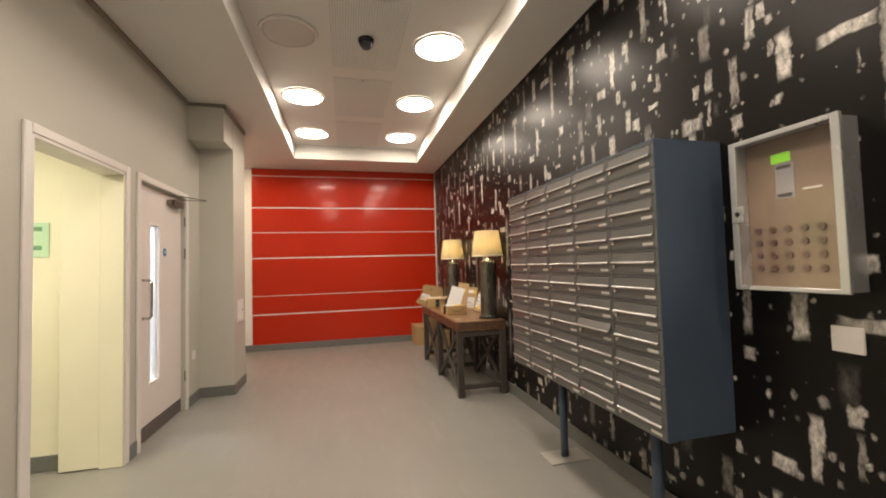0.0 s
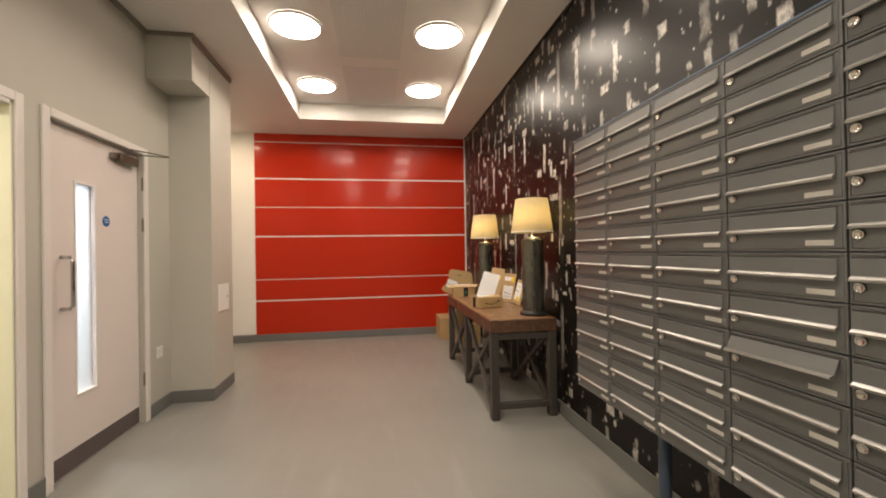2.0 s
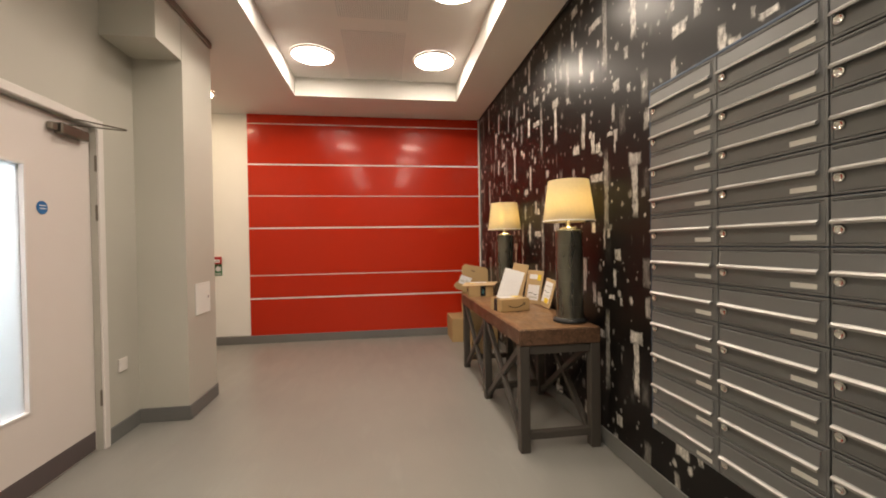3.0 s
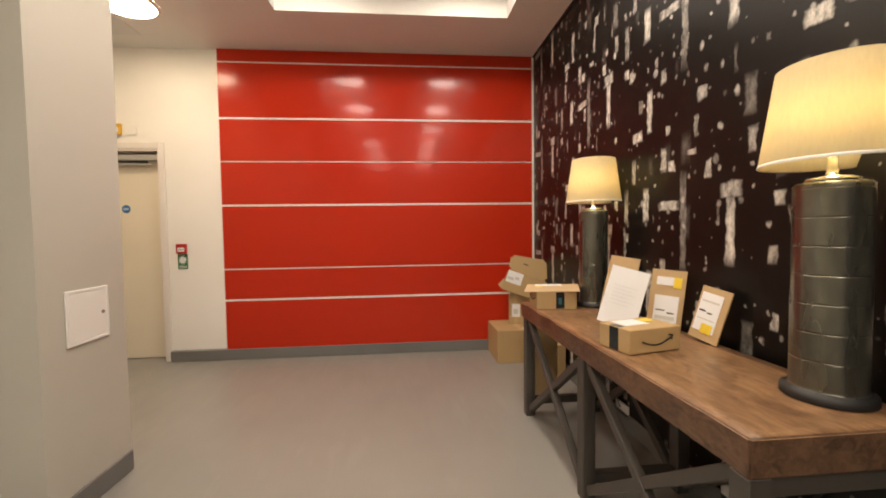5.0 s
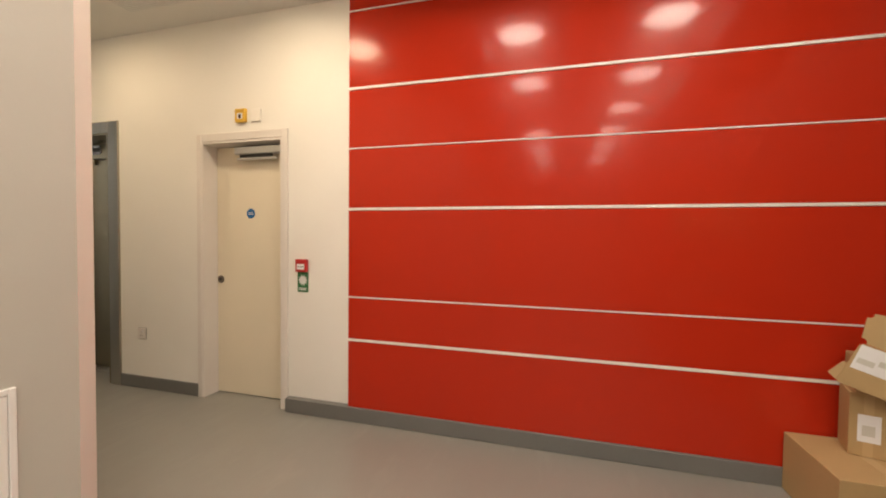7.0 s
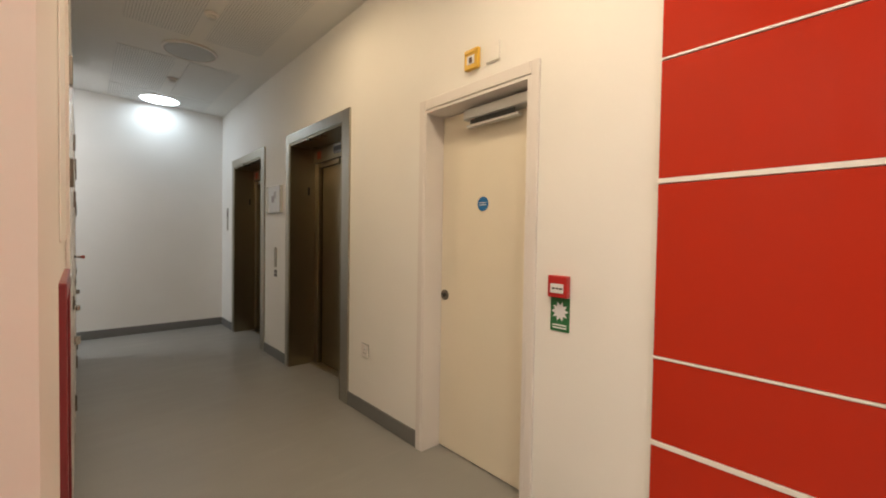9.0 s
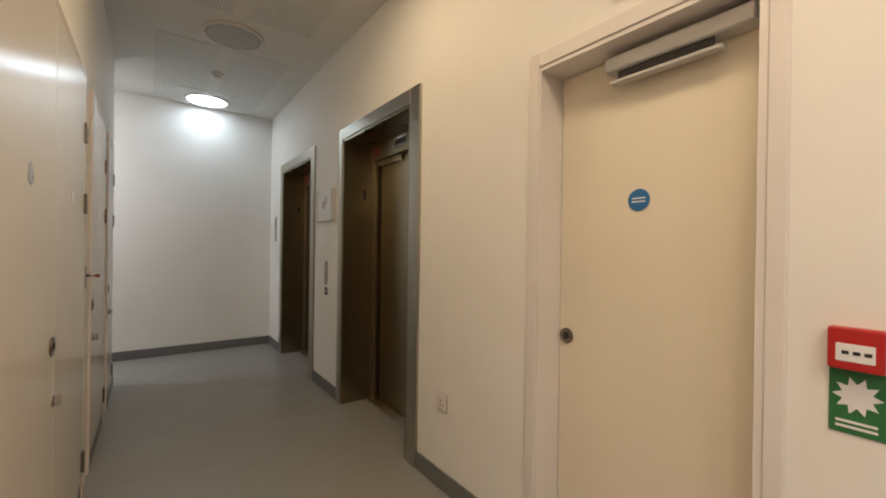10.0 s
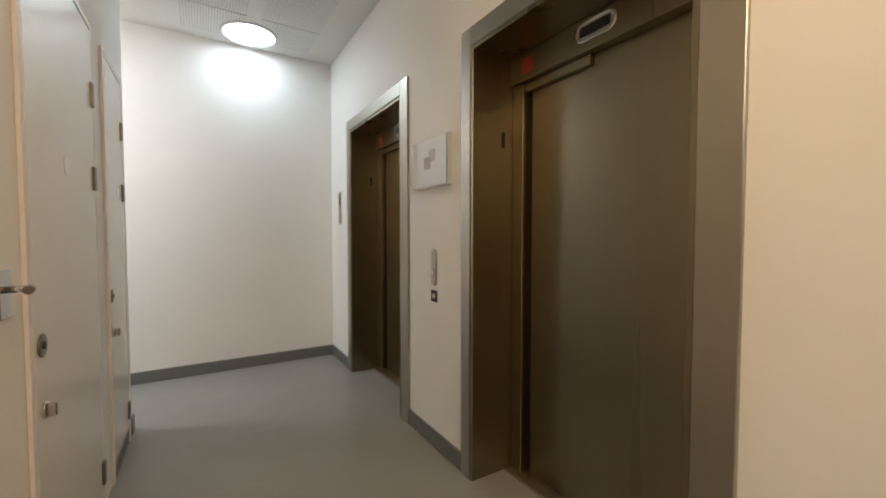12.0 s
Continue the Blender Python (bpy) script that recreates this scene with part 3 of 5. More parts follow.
# the cream door in the north wall
db = tagged(thing("door_3", (-1.3, NORTH, 0), "closed cream fire door set back in a painted frame", "door"), kind="structure")
bx0, bx1, DEEP = DOOR_B[0], DOOR_B[1], 0.128
part("architrave", box(bx0 - 0.048, bx0, NORTH - 0.018, NORTH - 0.001, 0, 2.124, 0.004), M_TRIM, db)
part("architrave", box(bx1, bx1 + 0.045, NORTH - 0.018, NORTH - 0.001, 0, 2.124, 0.004), M_TRIM, db)
part("architrave", box(bx0, bx1, NORTH - 0.0175, NORTH - 0.001, 2.062, 2.124, 0.004), M_TRIM, db)
part("lining", box(bx0 + 0.001, bx0 + 0.01, NORTH - 0.012, NORTH + 0.3, 0, 2.061), M_TRIM, db)
part("lining", box(bx1 - 0.02, bx1 - 0.001, NORTH - 0.012, NORTH + 0.3, 0, 2.061), M_TRIM, db)
part("lining", box(bx0 + 0.01, bx1 - 0.02, NORTH - 0.012, NORTH + 0.3, 2.046, 2.061), M_TRIM, db)
LY = NORTH + DEEP
leafb = part("leaf", box(bx0 + 0.012, bx1 - 0.023, LY, LY + 0.045, 0.007, 2.043, 0.002), M_CREAM, db)
disc(None, leafb, "fire_sign", (-1.347, LY - 0.0005, 1.50), "-y", 0.04, 0.003, M_BLUE, "round blue fire door sign")
for z in (1.494, 1.506): part("sign_line", box(-1.372, -1.322, LY - 0.0042, LY - 0.0037, z - 0.0025, z + 0.0025), M_SHEET, leafb)
disc(None, leafb, "lock_rose", (-1.648, LY - 0.0005, 0.955), "-y", 0.032, 0.008, M_BRASSY, "round recessed lock rose")
disc(None, leafb, "lock_cylinder", (-1.648, LY - 0.008, 0.955), "-y", 0.014, 0.005, M_DARK)
cb = part("door_closer", box(-1.45, -0.985, LY - 0.07, LY - 0.002, 1.968, 2.026, 0.006), M_ALU, db, "long grey overhead door closer")
part("closer_track", box(-1.43, -1.07, LY - 0.062, LY - 0.028, 1.925, 1.940, 0.003), M_ALU, cb)
# shade between closer body and track, drawn as a solid dark strip
part("closer_shadow", box(-1.40, -1.09, LY - 0.0625, LY - 0.058, 1.941, 1.966, 0.001), M_DARK, cb, "dark strip for the shadow under the closer body")
part("closer_arm", beam((-1.36, LY - 0.05, 1.953), (-1.10, LY - 0.045, 1.947), 0.012, 0.020), M_STEEL, cb)
structure("wall_behind_door", box(bx0 - 0.1, bx1 + 0.1, NORTH + 0.42, NORTH + 0.5, 0, 2.2), M_DARK, "dark board closing the doorway")


# ---------------------------------------------------------------- lifts
def lift(x0, x1, group):
    lf = thing("lift_entrance", ((x0 + x1) / 2, NORTH, 0), "brushed steel lift entrance with closed sliding doors", "lift", group)
    y0, y1 = NORTH - 0.016, NORTH + LIFT_DEEP
    part("jamb", box(x0 - 0.078, x0, y0, NORTH + 0.004, 0, LIFT_TOP + 0.093, 0.003), M_STEEL, lf)
    part("jamb", box(x1, x1 + 0.113, y0, NORTH + 0.004, 0, LIFT_TOP + 0.093, 0.003), M_STEEL, lf)
    part("head", box(x0, x1, y0, NORTH + 0.004, LIFT_TOP, LIFT_TOP + 0.093, 0.003), M_STEEL, lf)
    part("reveal", box(x0 + 0.001, x0 + 0.022, NORTH - 0.01, y1, 0.002, LIFT_TOP, 0.002), M_LIFT, lf)
    part("reveal", box(x1 - 0.022, x1 - 0.001, NORTH - 0.01, y1, 0.002, LIFT_TOP, 0.002), M_LIFT, lf)
    part("soffit", box(x0 + 0.022, x1 - 0.022, NORTH - 0.008, y1, LIFT_TOP - 0.02, LIFT_TOP - 0.001), M_LIFT, lf)
    fascia = part("fascia", box(x0 + 0.022, x1 - 0.022, y1 - 0.09, y1, 2.045, LIFT_TOP - 0.021, 0.002), M_LIFT, lf)
    part("post", box(x0 + 0.024, x0 + 0.10, y1 - 0.075, y1, 0.004, 2.043, 0.002), M_LIFT, lf)
    xm = x0 + 0.55
    bm = lathe([(0.045, 0), (0.045, 0.006), (0.036, 0.008), (0.030, 0.003)], 32)
    moved(bm, Matrix.Translation((xm, y1 - 0.091, 2.125)) @ Matrix.Rotation(math.pi / 2, 4, "X"))
    for v in bm.verts: v.co.x += 0.055 if v.co.x > xm else -0.055
    disp = part("display_bezel", bm, M_ALU, fascia, "oval silver floor indicator")
    part("display_window", box(xm - 0.075, xm + 0.075, y1 - 0.097, y1 - 0.0985, 2.105, 2.145, 0.0005), M_DARK, disp)
    part("sticker", box(x0 + 0.108, x0 + 0.19, y1 - 0.0915, y1 - 0.0905, 2.075, 2.15), M_WARN, fascia, "small red warning sticker")
    part("door_panel", box(x0 + 0.128, x1 - 0.024, y1 - 0.035, y1 - 0.015, 0.012, 2.044, 0.002), M_LIFT, lf, "sliding brushed steel door panel")
    part("door_panel", box(x0 + 0.103, x0 + 0.20, y1 - 0.012, y1 + 0.008, 0.012, 2.044, 0.002), M_LIFT, lf, "sliding brushed steel door panel")
    part("header_step", box(x0 + 0.103, x0 + 0.50, y1 - 0.06, y1 - 0.037, 1.998, 2.044, 0.002), M_LIFT, lf)
    part("sill", box(x0 + 0.024, x1 - 0.024, y1 - 0.12, y1 + 0.05, 0.001, 0.010, 0.002), M_STEEL, lf, "grooved metal sill")
    for k in range(3):
        part("sill_rib", box(x0 + 0.03, x1 - 0.03, y1 - 0.11 + k * 0.02, y1 - 0.102 + k * 0.02, 0.0105, 0.013), M_STEEL, lf)
    part("sensor", box(x0 + 0.0225, x0 + 0.03, NORTH + 0.17, NORTH + 0.19, 1.72, 1.80, 0.002), M_DARK, lf)
    return lf


for a, b in LIFTS: lift(a, b, "lift entrances")
structure("wall_shaft", box(-6.0, -2.3, NORTH + 0.42, NORTH + 0.5, 0, 2.4), M_DARK, "dark lift shaft closing board")

cp = thing("lift_call_plate", (-4.18, NORTH, 0.92), "slim oval steel lift call plate beside the entrance", "call button")
bm = lathe([(0.028, 0), (0.028, 0.006), (0.024, 0.009)], 28)
moved(bm, pose(-4.18, NORTH - 0.001, 1.075, 90, 0, 0))
for v in bm.verts: v.co.z += 0.08 if v.co.z > 1.075 else -0.08
part("plate", bm, M_STEEL, cp)
disc(None, cp, "button", (-4.18, NORTH - 0.010, 1.05), "-y", 0.014, 0.004, M_CHROME)
tg = thing("lift_number_tag", (-4.18, NORTH, 0.9), "small black tag with a pale figure below the call plate", "sign")
part("plate", box(-4.215, -4.145, NORTH - 0.004, NORTH - 0.001, 0.872, 0.94, 0.001), M_INK, tg)
bm = lathe([(0.016, 0), (0.016, 0.001)], 20)
part("figure", moved(bm, pose(-4.18, NORTH - 0.0045, 0.906, 90, 0, 0)), M_LABEL, tg)
ip = thing("indicator_plate", (-6.0, NORTH, 1.4), "slim vertical steel indicator plate on the wall", "wall plate")
part("plate", box(-6.075, -6.0, NORTH - 0.008, NORTH - 0.001, 1.37, 1.68, 0.002), M_STEEL, ip)
part("window", box(-6.045, -6.015, NORTH - 0.0095, NORTH - 0.0082, 1.56, 1.64), M_DARK, ip)
ns = thing("notice_holder", (-4.2, NORTH, 1.55), "clear acrylic notice holder with a printed white sheet", "notice")
part("sheet", box(-4.36, -4.02, NORTH - 0.006, NORTH - 0.004, 1.57, 1.80), M_SHEET, ns)
part("print", box(-4.29, -4.21, NORTH - 0.0075, NORTH - 0.0065, 1.66, 1.73), surface("mauve_print", (0.35, 0.27, 0.30), 0.6), ns)
part("print", box(-4.23, -4.16, NORTH - 0.0075, NORTH - 0.0065, 1.70, 1.77), surface("grey_print", (0.45, 0.40, 0.42), 0.6), ns)
part("holder", box(-4.40, -3.985, NORTH - 0.003, NORTH - 0.001, 1.545, 1.825, 0.001), M_SHEET, ns)
for b in (box(-4.40, -4.395, NORTH - 0.03, NORTH - 0.003, 1.545, 1.825), box(-3.99, -3.985, NORTH - 0.03, NORTH - 0.003, 1.545, 1.825), box(-4.395, -3.99, NORTH - 0.03, NORTH - 0.003, 1.545, 1.550)):
    part("edge", b, M_FROST, ns, "pale acrylic edge")
nc = part("cover", box(-4.395, -3.99, NORTH - 0.033, NORTH - 0.0305, 1.548, 1.822, 0.001), M_GLASS, ns, "clear acrylic front")
nc.visible_shadow = False


# ---------------------------------------------------------------- corridor service cupboards
def cupboard(name, leaves, label, hinge_sides, signs, lock_x):
    """Flush gloss-laminate cupboard doors between x values, seen from +y; hinge_sides: x of the hinge lines."""
    x_hi, x_lo = leaves[0][0], leaves[-1][1]
    c = thing(name, ((x_hi + x_lo) / 2, SOUTH_HALL, 0), label, "cupboard", "service cupboards")
    y = SOUTH_HALL
    part("frame", box(x_lo - 0.03, x_lo, y + 0.001, y + 0.0125, 0.0, 2.185, 0.001), M_TRIM, c)
    part("frame", box(x_hi, x_hi + 0.03, y + 0.001, y + 0.0125, 0.0, 2.185, 0.001), M_TRIM, c)
    part("frame", box(x_lo, x_hi, y + 0.001, y + 0.0125, 2.158, 2.185, 0.001), M_GLOSSW, c)
    for (a, b), sx in zip(leaves, signs):
        lf = part("door", box(b + 0.0012, a - 0.0012, y + 0.002, y + 0.012, 0.10, 2.154, 0.002), M_GLOSSW, c)
        part("kick_strip", box(b + 0.003, a - 0.003, y + 0.002, y + 0.008, 0.004, 0.097, 0.001), M_SKIRT, c, "grey strip at the foot")
        disc(None, lf, "sign", (sx, y + 0.0115, 1.511), "y", 0.032, 0.002, M_ALU, "small round grey sign")
    for x in hinge_sides:
        for z in (1.872, 1.513, 0.207):
            hinge(x, y + 0.011, z, c, "y")
    x = lock_x
    disc(None, c, "key_rose", (x, y + 0.0122, 0.955), "y", 0.034, 0.006, M_BRASSY, "oval metal keyhole rose")
    disc(None, c, "key_slot", (x, y + 0.018, 0.955), "y", 0.012, 0.003, M_DARK)
    disc(None, c, "thumb_turn_rose", (x - 0.008, y + 0.0122, 0.765), "y", 0.024, 0.006, M_CHROME)
    part("thumb_turn", box(x - 0.014, x - 0.002, y + 0.018, y + 0.04, 0.745, 0.785, 0.003), M_CHROME, c)
    return c


cupboard("double_cupboard", ((-1.76, -2.555), (-2.555, -3.325)), "glossy white double service cupboard doors with metal hinges", (-1.785, -3.30), (-2.188, -2.93), -2.508)
cupboard("single_cupboard", ((-3.635, -4.445),), "glossy white single service cupboard door with metal hinges", (-4.415,), (-4.007,), -3.69)
cupboard("narrow_cupboard", ((-4.71, -5.19),), "narrow glossy white service cupboard door with metal hinges", (-5.15,), (-5.02,), -4.75)
lv = thing("lever_lock", (-3.485, SOUTH_HALL, 1.13), "chrome lever lock on a square plate between cupboards", "lock")
part("plate", box(-3.52, -3.45, SOUTH_HALL + 0.001, SOUTH_HALL + 0.007, 1.07, 1.19, 0.002), M_CHROME, lv)
part("spindle", rod([(-3.485, SOUTH_HALL + 0.006, 1.14), (-3.485, SOUTH_HALL + 0.055, 1.14)], 0.009), M_CHROME, lv)
part("knob", rod([(-3.485, SOUTH_HALL + 0.05, 1.14), (-3.452, SOUTH_HALL + 0.055, 1.14)], 0.011), M_CHROME, lv)

# the red riser cabinet in the corridor's angled lead-in
rc = thing("riser_cabinet", (-1.38, SOUTH_HALL, 0.3), "dark red metal riser cabinet with a smoked glass door", "cabinet")
rx0, rx1, ry = -1.63, -1.10, SOUTH_HALL - 0.006
for b in (box(rx0, rx0 + 0.045, ry + 0.001, ry + 0.02, 0.35, 1.183, 0.003), box(rx1 - 0.045, rx1, ry + 0.001, ry + 0.02, 0.35, 1.183, 0.003),
          box(rx0 + 0.045, rx1 - 0.045, ry + 0.001, ry + 0.02, 1.135, 1.183, 0.003), box(rx0 + 0.045, rx1 - 0.045, ry + 0.001, ry + 0.02, 0.35, 0.40, 0.003)):
    part("frame", b, M_RISER, rc)
dr = part("door", box(rx0 + 0.05, rx1 - 0.05, ry + 0.001, ry + 0.012, 0.405, 1.13, 0.002), M_RISER, rc)
part("window", box(rx0 + 0.12, rx1 - 0.12, ry + 0.0125, ry + 0.014, 0.48, 1.02, 0.001), M_DARKGLASS, dr, "smoked glass window")
ph = thing("wall_hatch", (-1.4, SOUTH_HALL, 1.3), "flush white wall hatch above the riser cabinet", "hatch")
part("lid", box(-1.66, -1.16, SOUTH_HALL + 0.0008, SOUTH_HALL + 0.004, 1.277, 2.3, 0.001), M_WHITE, ph)

# ---------------------------------------------------------------- small wall fittings
kp = thing("fire_call_point", (-0.77, NORTH, 1.06), "red fire alarm call point above a green sign", "call point")
part("body", box(-0.815, -0.722, NORTH - 0.032, NORTH - 0.001, 1.055, 1.15, 0.006, 2), M_SIGNRED, kp)
part("window", box(-0.800, -0.737, NORTH - 0.034, NORTH - 0.0315, 1.075, 1.115, 0.002), M_SHEET, kp, "white press window")
for x in (-0.790, -0.772, -0.754): part("print", box(x, x + 0.012, NORTH - 0.035, NORTH - 0.0339, 1.091, 1.099), M_INK, kp)
sgn = thing("break_glass_sign", (-0.77, NORTH, 0.9), "green exit release sign with a white burst", "sign")
part("plate", box(-0.815, -0.722, NORTH - 0.004, NORTH - 0.001, 0.905, 1.053, 0.001), M_GREEN, sgn)
star = [(r * 0.95 * math.cos(math.pi * k / 10), r * math.sin(math.pi * k / 10)) for k in range(20) for r in ((0.044 if k % 2 == 0 else 0.027),)]
bm = moved(prism(star, 0, 0.0008), pose(-0.768, NORTH - 0.0042, 0.993, 90, 0, 0))
part("burst", bm, M_SHEET, sgn, "white star burst")
for z in (0.918, 0.930): part("print", box(-0.803, -0.735, NORTH - 0.0048, NORTH - 0.0042, z, z + 0.006), M_SHEET, sgn)
al = thing("alarm_key_switch", (-1.31, NORTH, 2.19), "amber square key switch box above the door", "switch")
part("body", box(-1.362, -1.266, NORTH - 0.026, NORTH - 0.001, 2.194, 2.297, 0.006, 2), M_AMBER, al)
part("window", box(-1.340, -1.288, NORTH - 0.0275, NORTH - 0.0255, 2.218, 2.262, 0.001), M_SHEET, al)
part("cover_lip", box(-1.358, -1.270, NORTH - 0.031, NORTH - 0.0262, 2.272, 2.290, 0.002), M_AMBER, al)
part("key", box(-1.324, -1.302, NORTH - 0.030, NORTH - 0.0276, 2.222, 2.252, 0.001), M_BUTTON, al)
bl = thing("blank_wall_plate", (-1.17, NORTH, 2.19), "white blank plate beside the amber switch", "wall plate")
part("plate", box(-1.222, -1.134, NORTH - 0.012, NORTH - 0.001, 2.195, 2.29, 0.003), M_WHITE, bl)


def socket(name, at, face, label, w=0.088, h=0.088):
    """A white moulded plate with a rocker, on a wall that faces -x, +x or -y."""
    x, y, z = at
    t = thing(name, at, label, "socket")
    if face == "-y":
        part("plate", box(x - w / 2, x + w / 2, y - 0.010, y - 0.001, z - h / 2, z + h / 2, 0.003), M_TRIM, t)
        part("rocker", box(x + 0.008, x + 0.026, y - 0.013, y - 0.010, z + 0.008, z + 0.034, 0.001), M_SHEET, t)
        for u, v, e, g in ((-0.0035, 0.012, 0.007, 0.008), (-0.016, -0.016, 0.009, 0.005), (0.007, -0.016, 0.009, 0.005)): part("pin_hole", box(x + u, x + u + e, y - 0.0108, y - 0.0098, z + v - g, z + v), M_DARK, t)
        # thin grey sheet behind the plate stands in for its shadow
        part("shadow_edge", box(x - w / 2 - 0.003, x + w / 2 + 0.003, y - 0.004, y - 0.0008, z - h / 2 - 0.003, z + h / 2 + 0.003, 0.001), M_SKIRT, t, "grey edge for the plate's shadow")
    else:
        k = -1 if face == "-x" else 1
        a, b = sorted((x + k * 0.001, x + k * 0.012))
        part("plate", box(a, b, y - w / 2, y + w / 2, z - h / 2, z + h / 2, 0.003), M_TRIM, t)
        for s in (-0.38, 0.38):
            c, d = sorted((x + k * 0.012, x + k * 0.0135))
            part("screw", box(c, d, y + s * w - 0.003, y + s * w + 0.003, z - 0.003, z + 0.003), M_ALU, t)
    return t


socket("wall_socket", (-2.36, NORTH, 0.475), "-y", "white single wall socket above the skirting")
socket("wall_outlet", (WEST, 5.69, 0.485), "x", "white square outlet plate low on the wall")
socket("wall_switch", (EAST, 2.107, 1.032), "-x", "white double switch plate on the black wallpaper", 0.092, 0.088)
socket("wall_outlet", (EAST, 5.66, 0.115), "-x", "white socket low on the wallpaper under the table", 0.10, 0.075)
socket("wall_outlet", (EAST, 6.50, 0.115), "-x", "white double socket low on the wallpaper under the table", 0.146, 0.075)
ht = thing("access_hatch", (-0.065, 6.13, 0.75), "white access hatch with a turn lock on the column", "hatch")
HX = -0.065
for b in (box(HX + 0.001, HX + 0.008, 6.004, 6.018, 0.748, 0.994, 0.002), box(HX + 0.001, HX + 0.008, 6.240, 6.254, 0.748, 0.994, 0.002),
          box(HX + 0.001, HX + 0.0078, 6.018, 6.240, 0.748, 0.762, 0.002), box(HX + 0.001, HX + 0.0078, 6.018, 6.240, 0.980, 0.994, 0.002)):
    part("frame", b, M_WHITE, ht)
part("lid", box(HX + 0.001, HX + 0.0072, 6.0195, 6.2385, 0.7635, 0.9785, 0.001), M_WHITE, ht)
disc(None, ht, "lock", (HX + 0.0072, 6.212, 0.872), "x", 0.009, 0.004, M_ALU)


# ---------------------------------------------------------------- ceiling fittings
def downlight(name, x, y, z, glass, label, group, drop=0.017):
    d = thing(name, (x, y, z), label, "ceiling light", group)
    part("rim", moved(lathe([(0.222, 0.0), (0.226, -0.006), (0.222, -0.016), (0.205, -0.02), (0.203, -0.012)][::-1], 48, False), pose(x, y, z)), M_TRIM, d)
    part("diffuser", moved(lathe([(0.0005, -drop), (0.12, -drop * 0.95), (0.18, -0.5 * drop - 0.006), (0.203, -0.013), (0.203, -0.001)], 48, False), pose(x, y, z)), glass, d)
    return d


LIT = "round flush ceiling light, switched on"
first = downlight("ceiling_light", 1.94, 4.45, COFFER - 0.001, M_LAMP, LIT, "lobby ceiling lights")
for x, y in ((1.94, 5.70), (1.94, 6.95), (0.69, 5.70), (0.69, 6.95), (1.94, 3.2), (0.69, 3.2), (1.94, 1.95), (0.69, 1.95), (1.94, 0.7), (0.69, 0.7)):
    copy_thing(first, pose(x, y, COFFER - 0.001))
downlight("ceiling_light_off", 0.70, 4.46, COFFER - 0.001, M_FROST, "round flush ceiling light, switched off", "")
# added lamp, out of view in the recess, to brighten the end wall
downlight("hall_light", -5.84, 5.55, CEIL - 0.001, M_TURN_FILL, "round fill light added out of view past the corridor's turn", "corridor ceiling lights", 0.03)
downlight("hall_light", -6.04, 7.49, CEIL - 0.001, M_HALL, "round flush corridor light giving cool white light", "corridor ceiling lights", 0.014)
for x, glass in ((-0.70, M_ENTRYWARM), (-2.45, M_HALLWARM)):
    downlight("hall_light", x, 7.49, CEIL - 0.001, glass, "round flush corridor light giving warm light", "corridor ceiling lights", 0.03)
downlight("hall_light_off", -4.23, 7.50, CEIL - 0.001, surface("unlit_diffuser", (0.40, 0.40, 0.385), 0.35, vary=0.05), "round flush corridor light, switched off", "")
downlight("side_room_light", -1.35, 3.4, 2.399, M_ROOMLAMP, "round ceiling light in the side room", "")
downlight("store_light", -1.2, 5.4, 2.399, M_STORELAMP, "round ceiling light behind the glazed door", "")
cd = thing("dome_camera", (1.31, 4.45, COFFER), "small black dome camera on the ceiling", "camera")
part("base", moved(lathe([(0.065, 0), (0.066, -0.02), (0.06, -0.03)], 32), pose(1.31, 4.45, COFFER - 0.001)), M_DARK, cd)
part("dome", moved(lathe([(0.055, -0.03), (0.052, -0.055), (0.036, -0.078), (0.012, -0.088), (0.001, -0.089)], 32), pose(1.31, 4.45, COFFER - 0.001)), M_DARKGLASS, cd, "smoked dome")
for name, x, y, z in (("smoke_detector", -5.13, 7.49, CEIL), ("smoke_detector", -3.37, 7.49, CEIL), ("ceiling_sensor", 1.31, 5.2, COFFER)):
    r = 0.05 if z == CEIL else 0.02
    sd = thing(name, (x, y, z), "small white round ceiling sensor", "sensor")
    part("base", moved(lathe([(r, 0), (r, -0.3 * r), (r * 0.8, -0.4 * r)], 24), pose(x, y, z - 0.005)), M_TRIM, sd)
    part("head", moved(lathe([(r * 0.7, -0.4 * r), (r * 0.65, -0.7 * r), (r * 0.3, -0.9 * r)], 24), pose(x, y, z - 0.005)), M_FROST, sd)

# ---------------------------------------------------------------- mailboxes
MX, MY0, MY1, MZ0, MZ1, COLS, ROWS_ = 2.378, 2.527, 4.064, 0.561, 1.826, 5, 11
bank = thing("mailbox_bank", ((MX + EAST) / 2, 3.3, 0), "grey steel bank of mailboxes on two posts by the wall", "mailboxes")
part("body", box(MX + 0.014, EAST - 0.002, MY0 + 0.004, MY1 - 0.004, MZ0 + 0.003, MZ1 - 0.003, 0.002), M_MAILSIDE, bank, "grey steel casing tinted for bluish daylight")
part("side_cheek", box(MX, MX + 0.05, MY0, MY0 + 0.003, MZ0, MZ1, 0.001), M_MAILSIDE, bank)
part("side_cheek", box(MX, MX + 0.05, MY1 - 0.003, MY1, MZ0, MZ1, 0.001), M_MAILSIDE, bank)
part("top_rail", box(MX, EAST - 0.002, MY0 + 0.003, MY1 - 0.003, MZ1 - 0.004, MZ1 + 0.004, 0.001), M_MAILSIDE, bank)
cw, ch = (MY1 - MY0 - 0.006) / COLS, (MZ1 - 0.004 - MZ0) / ROWS_


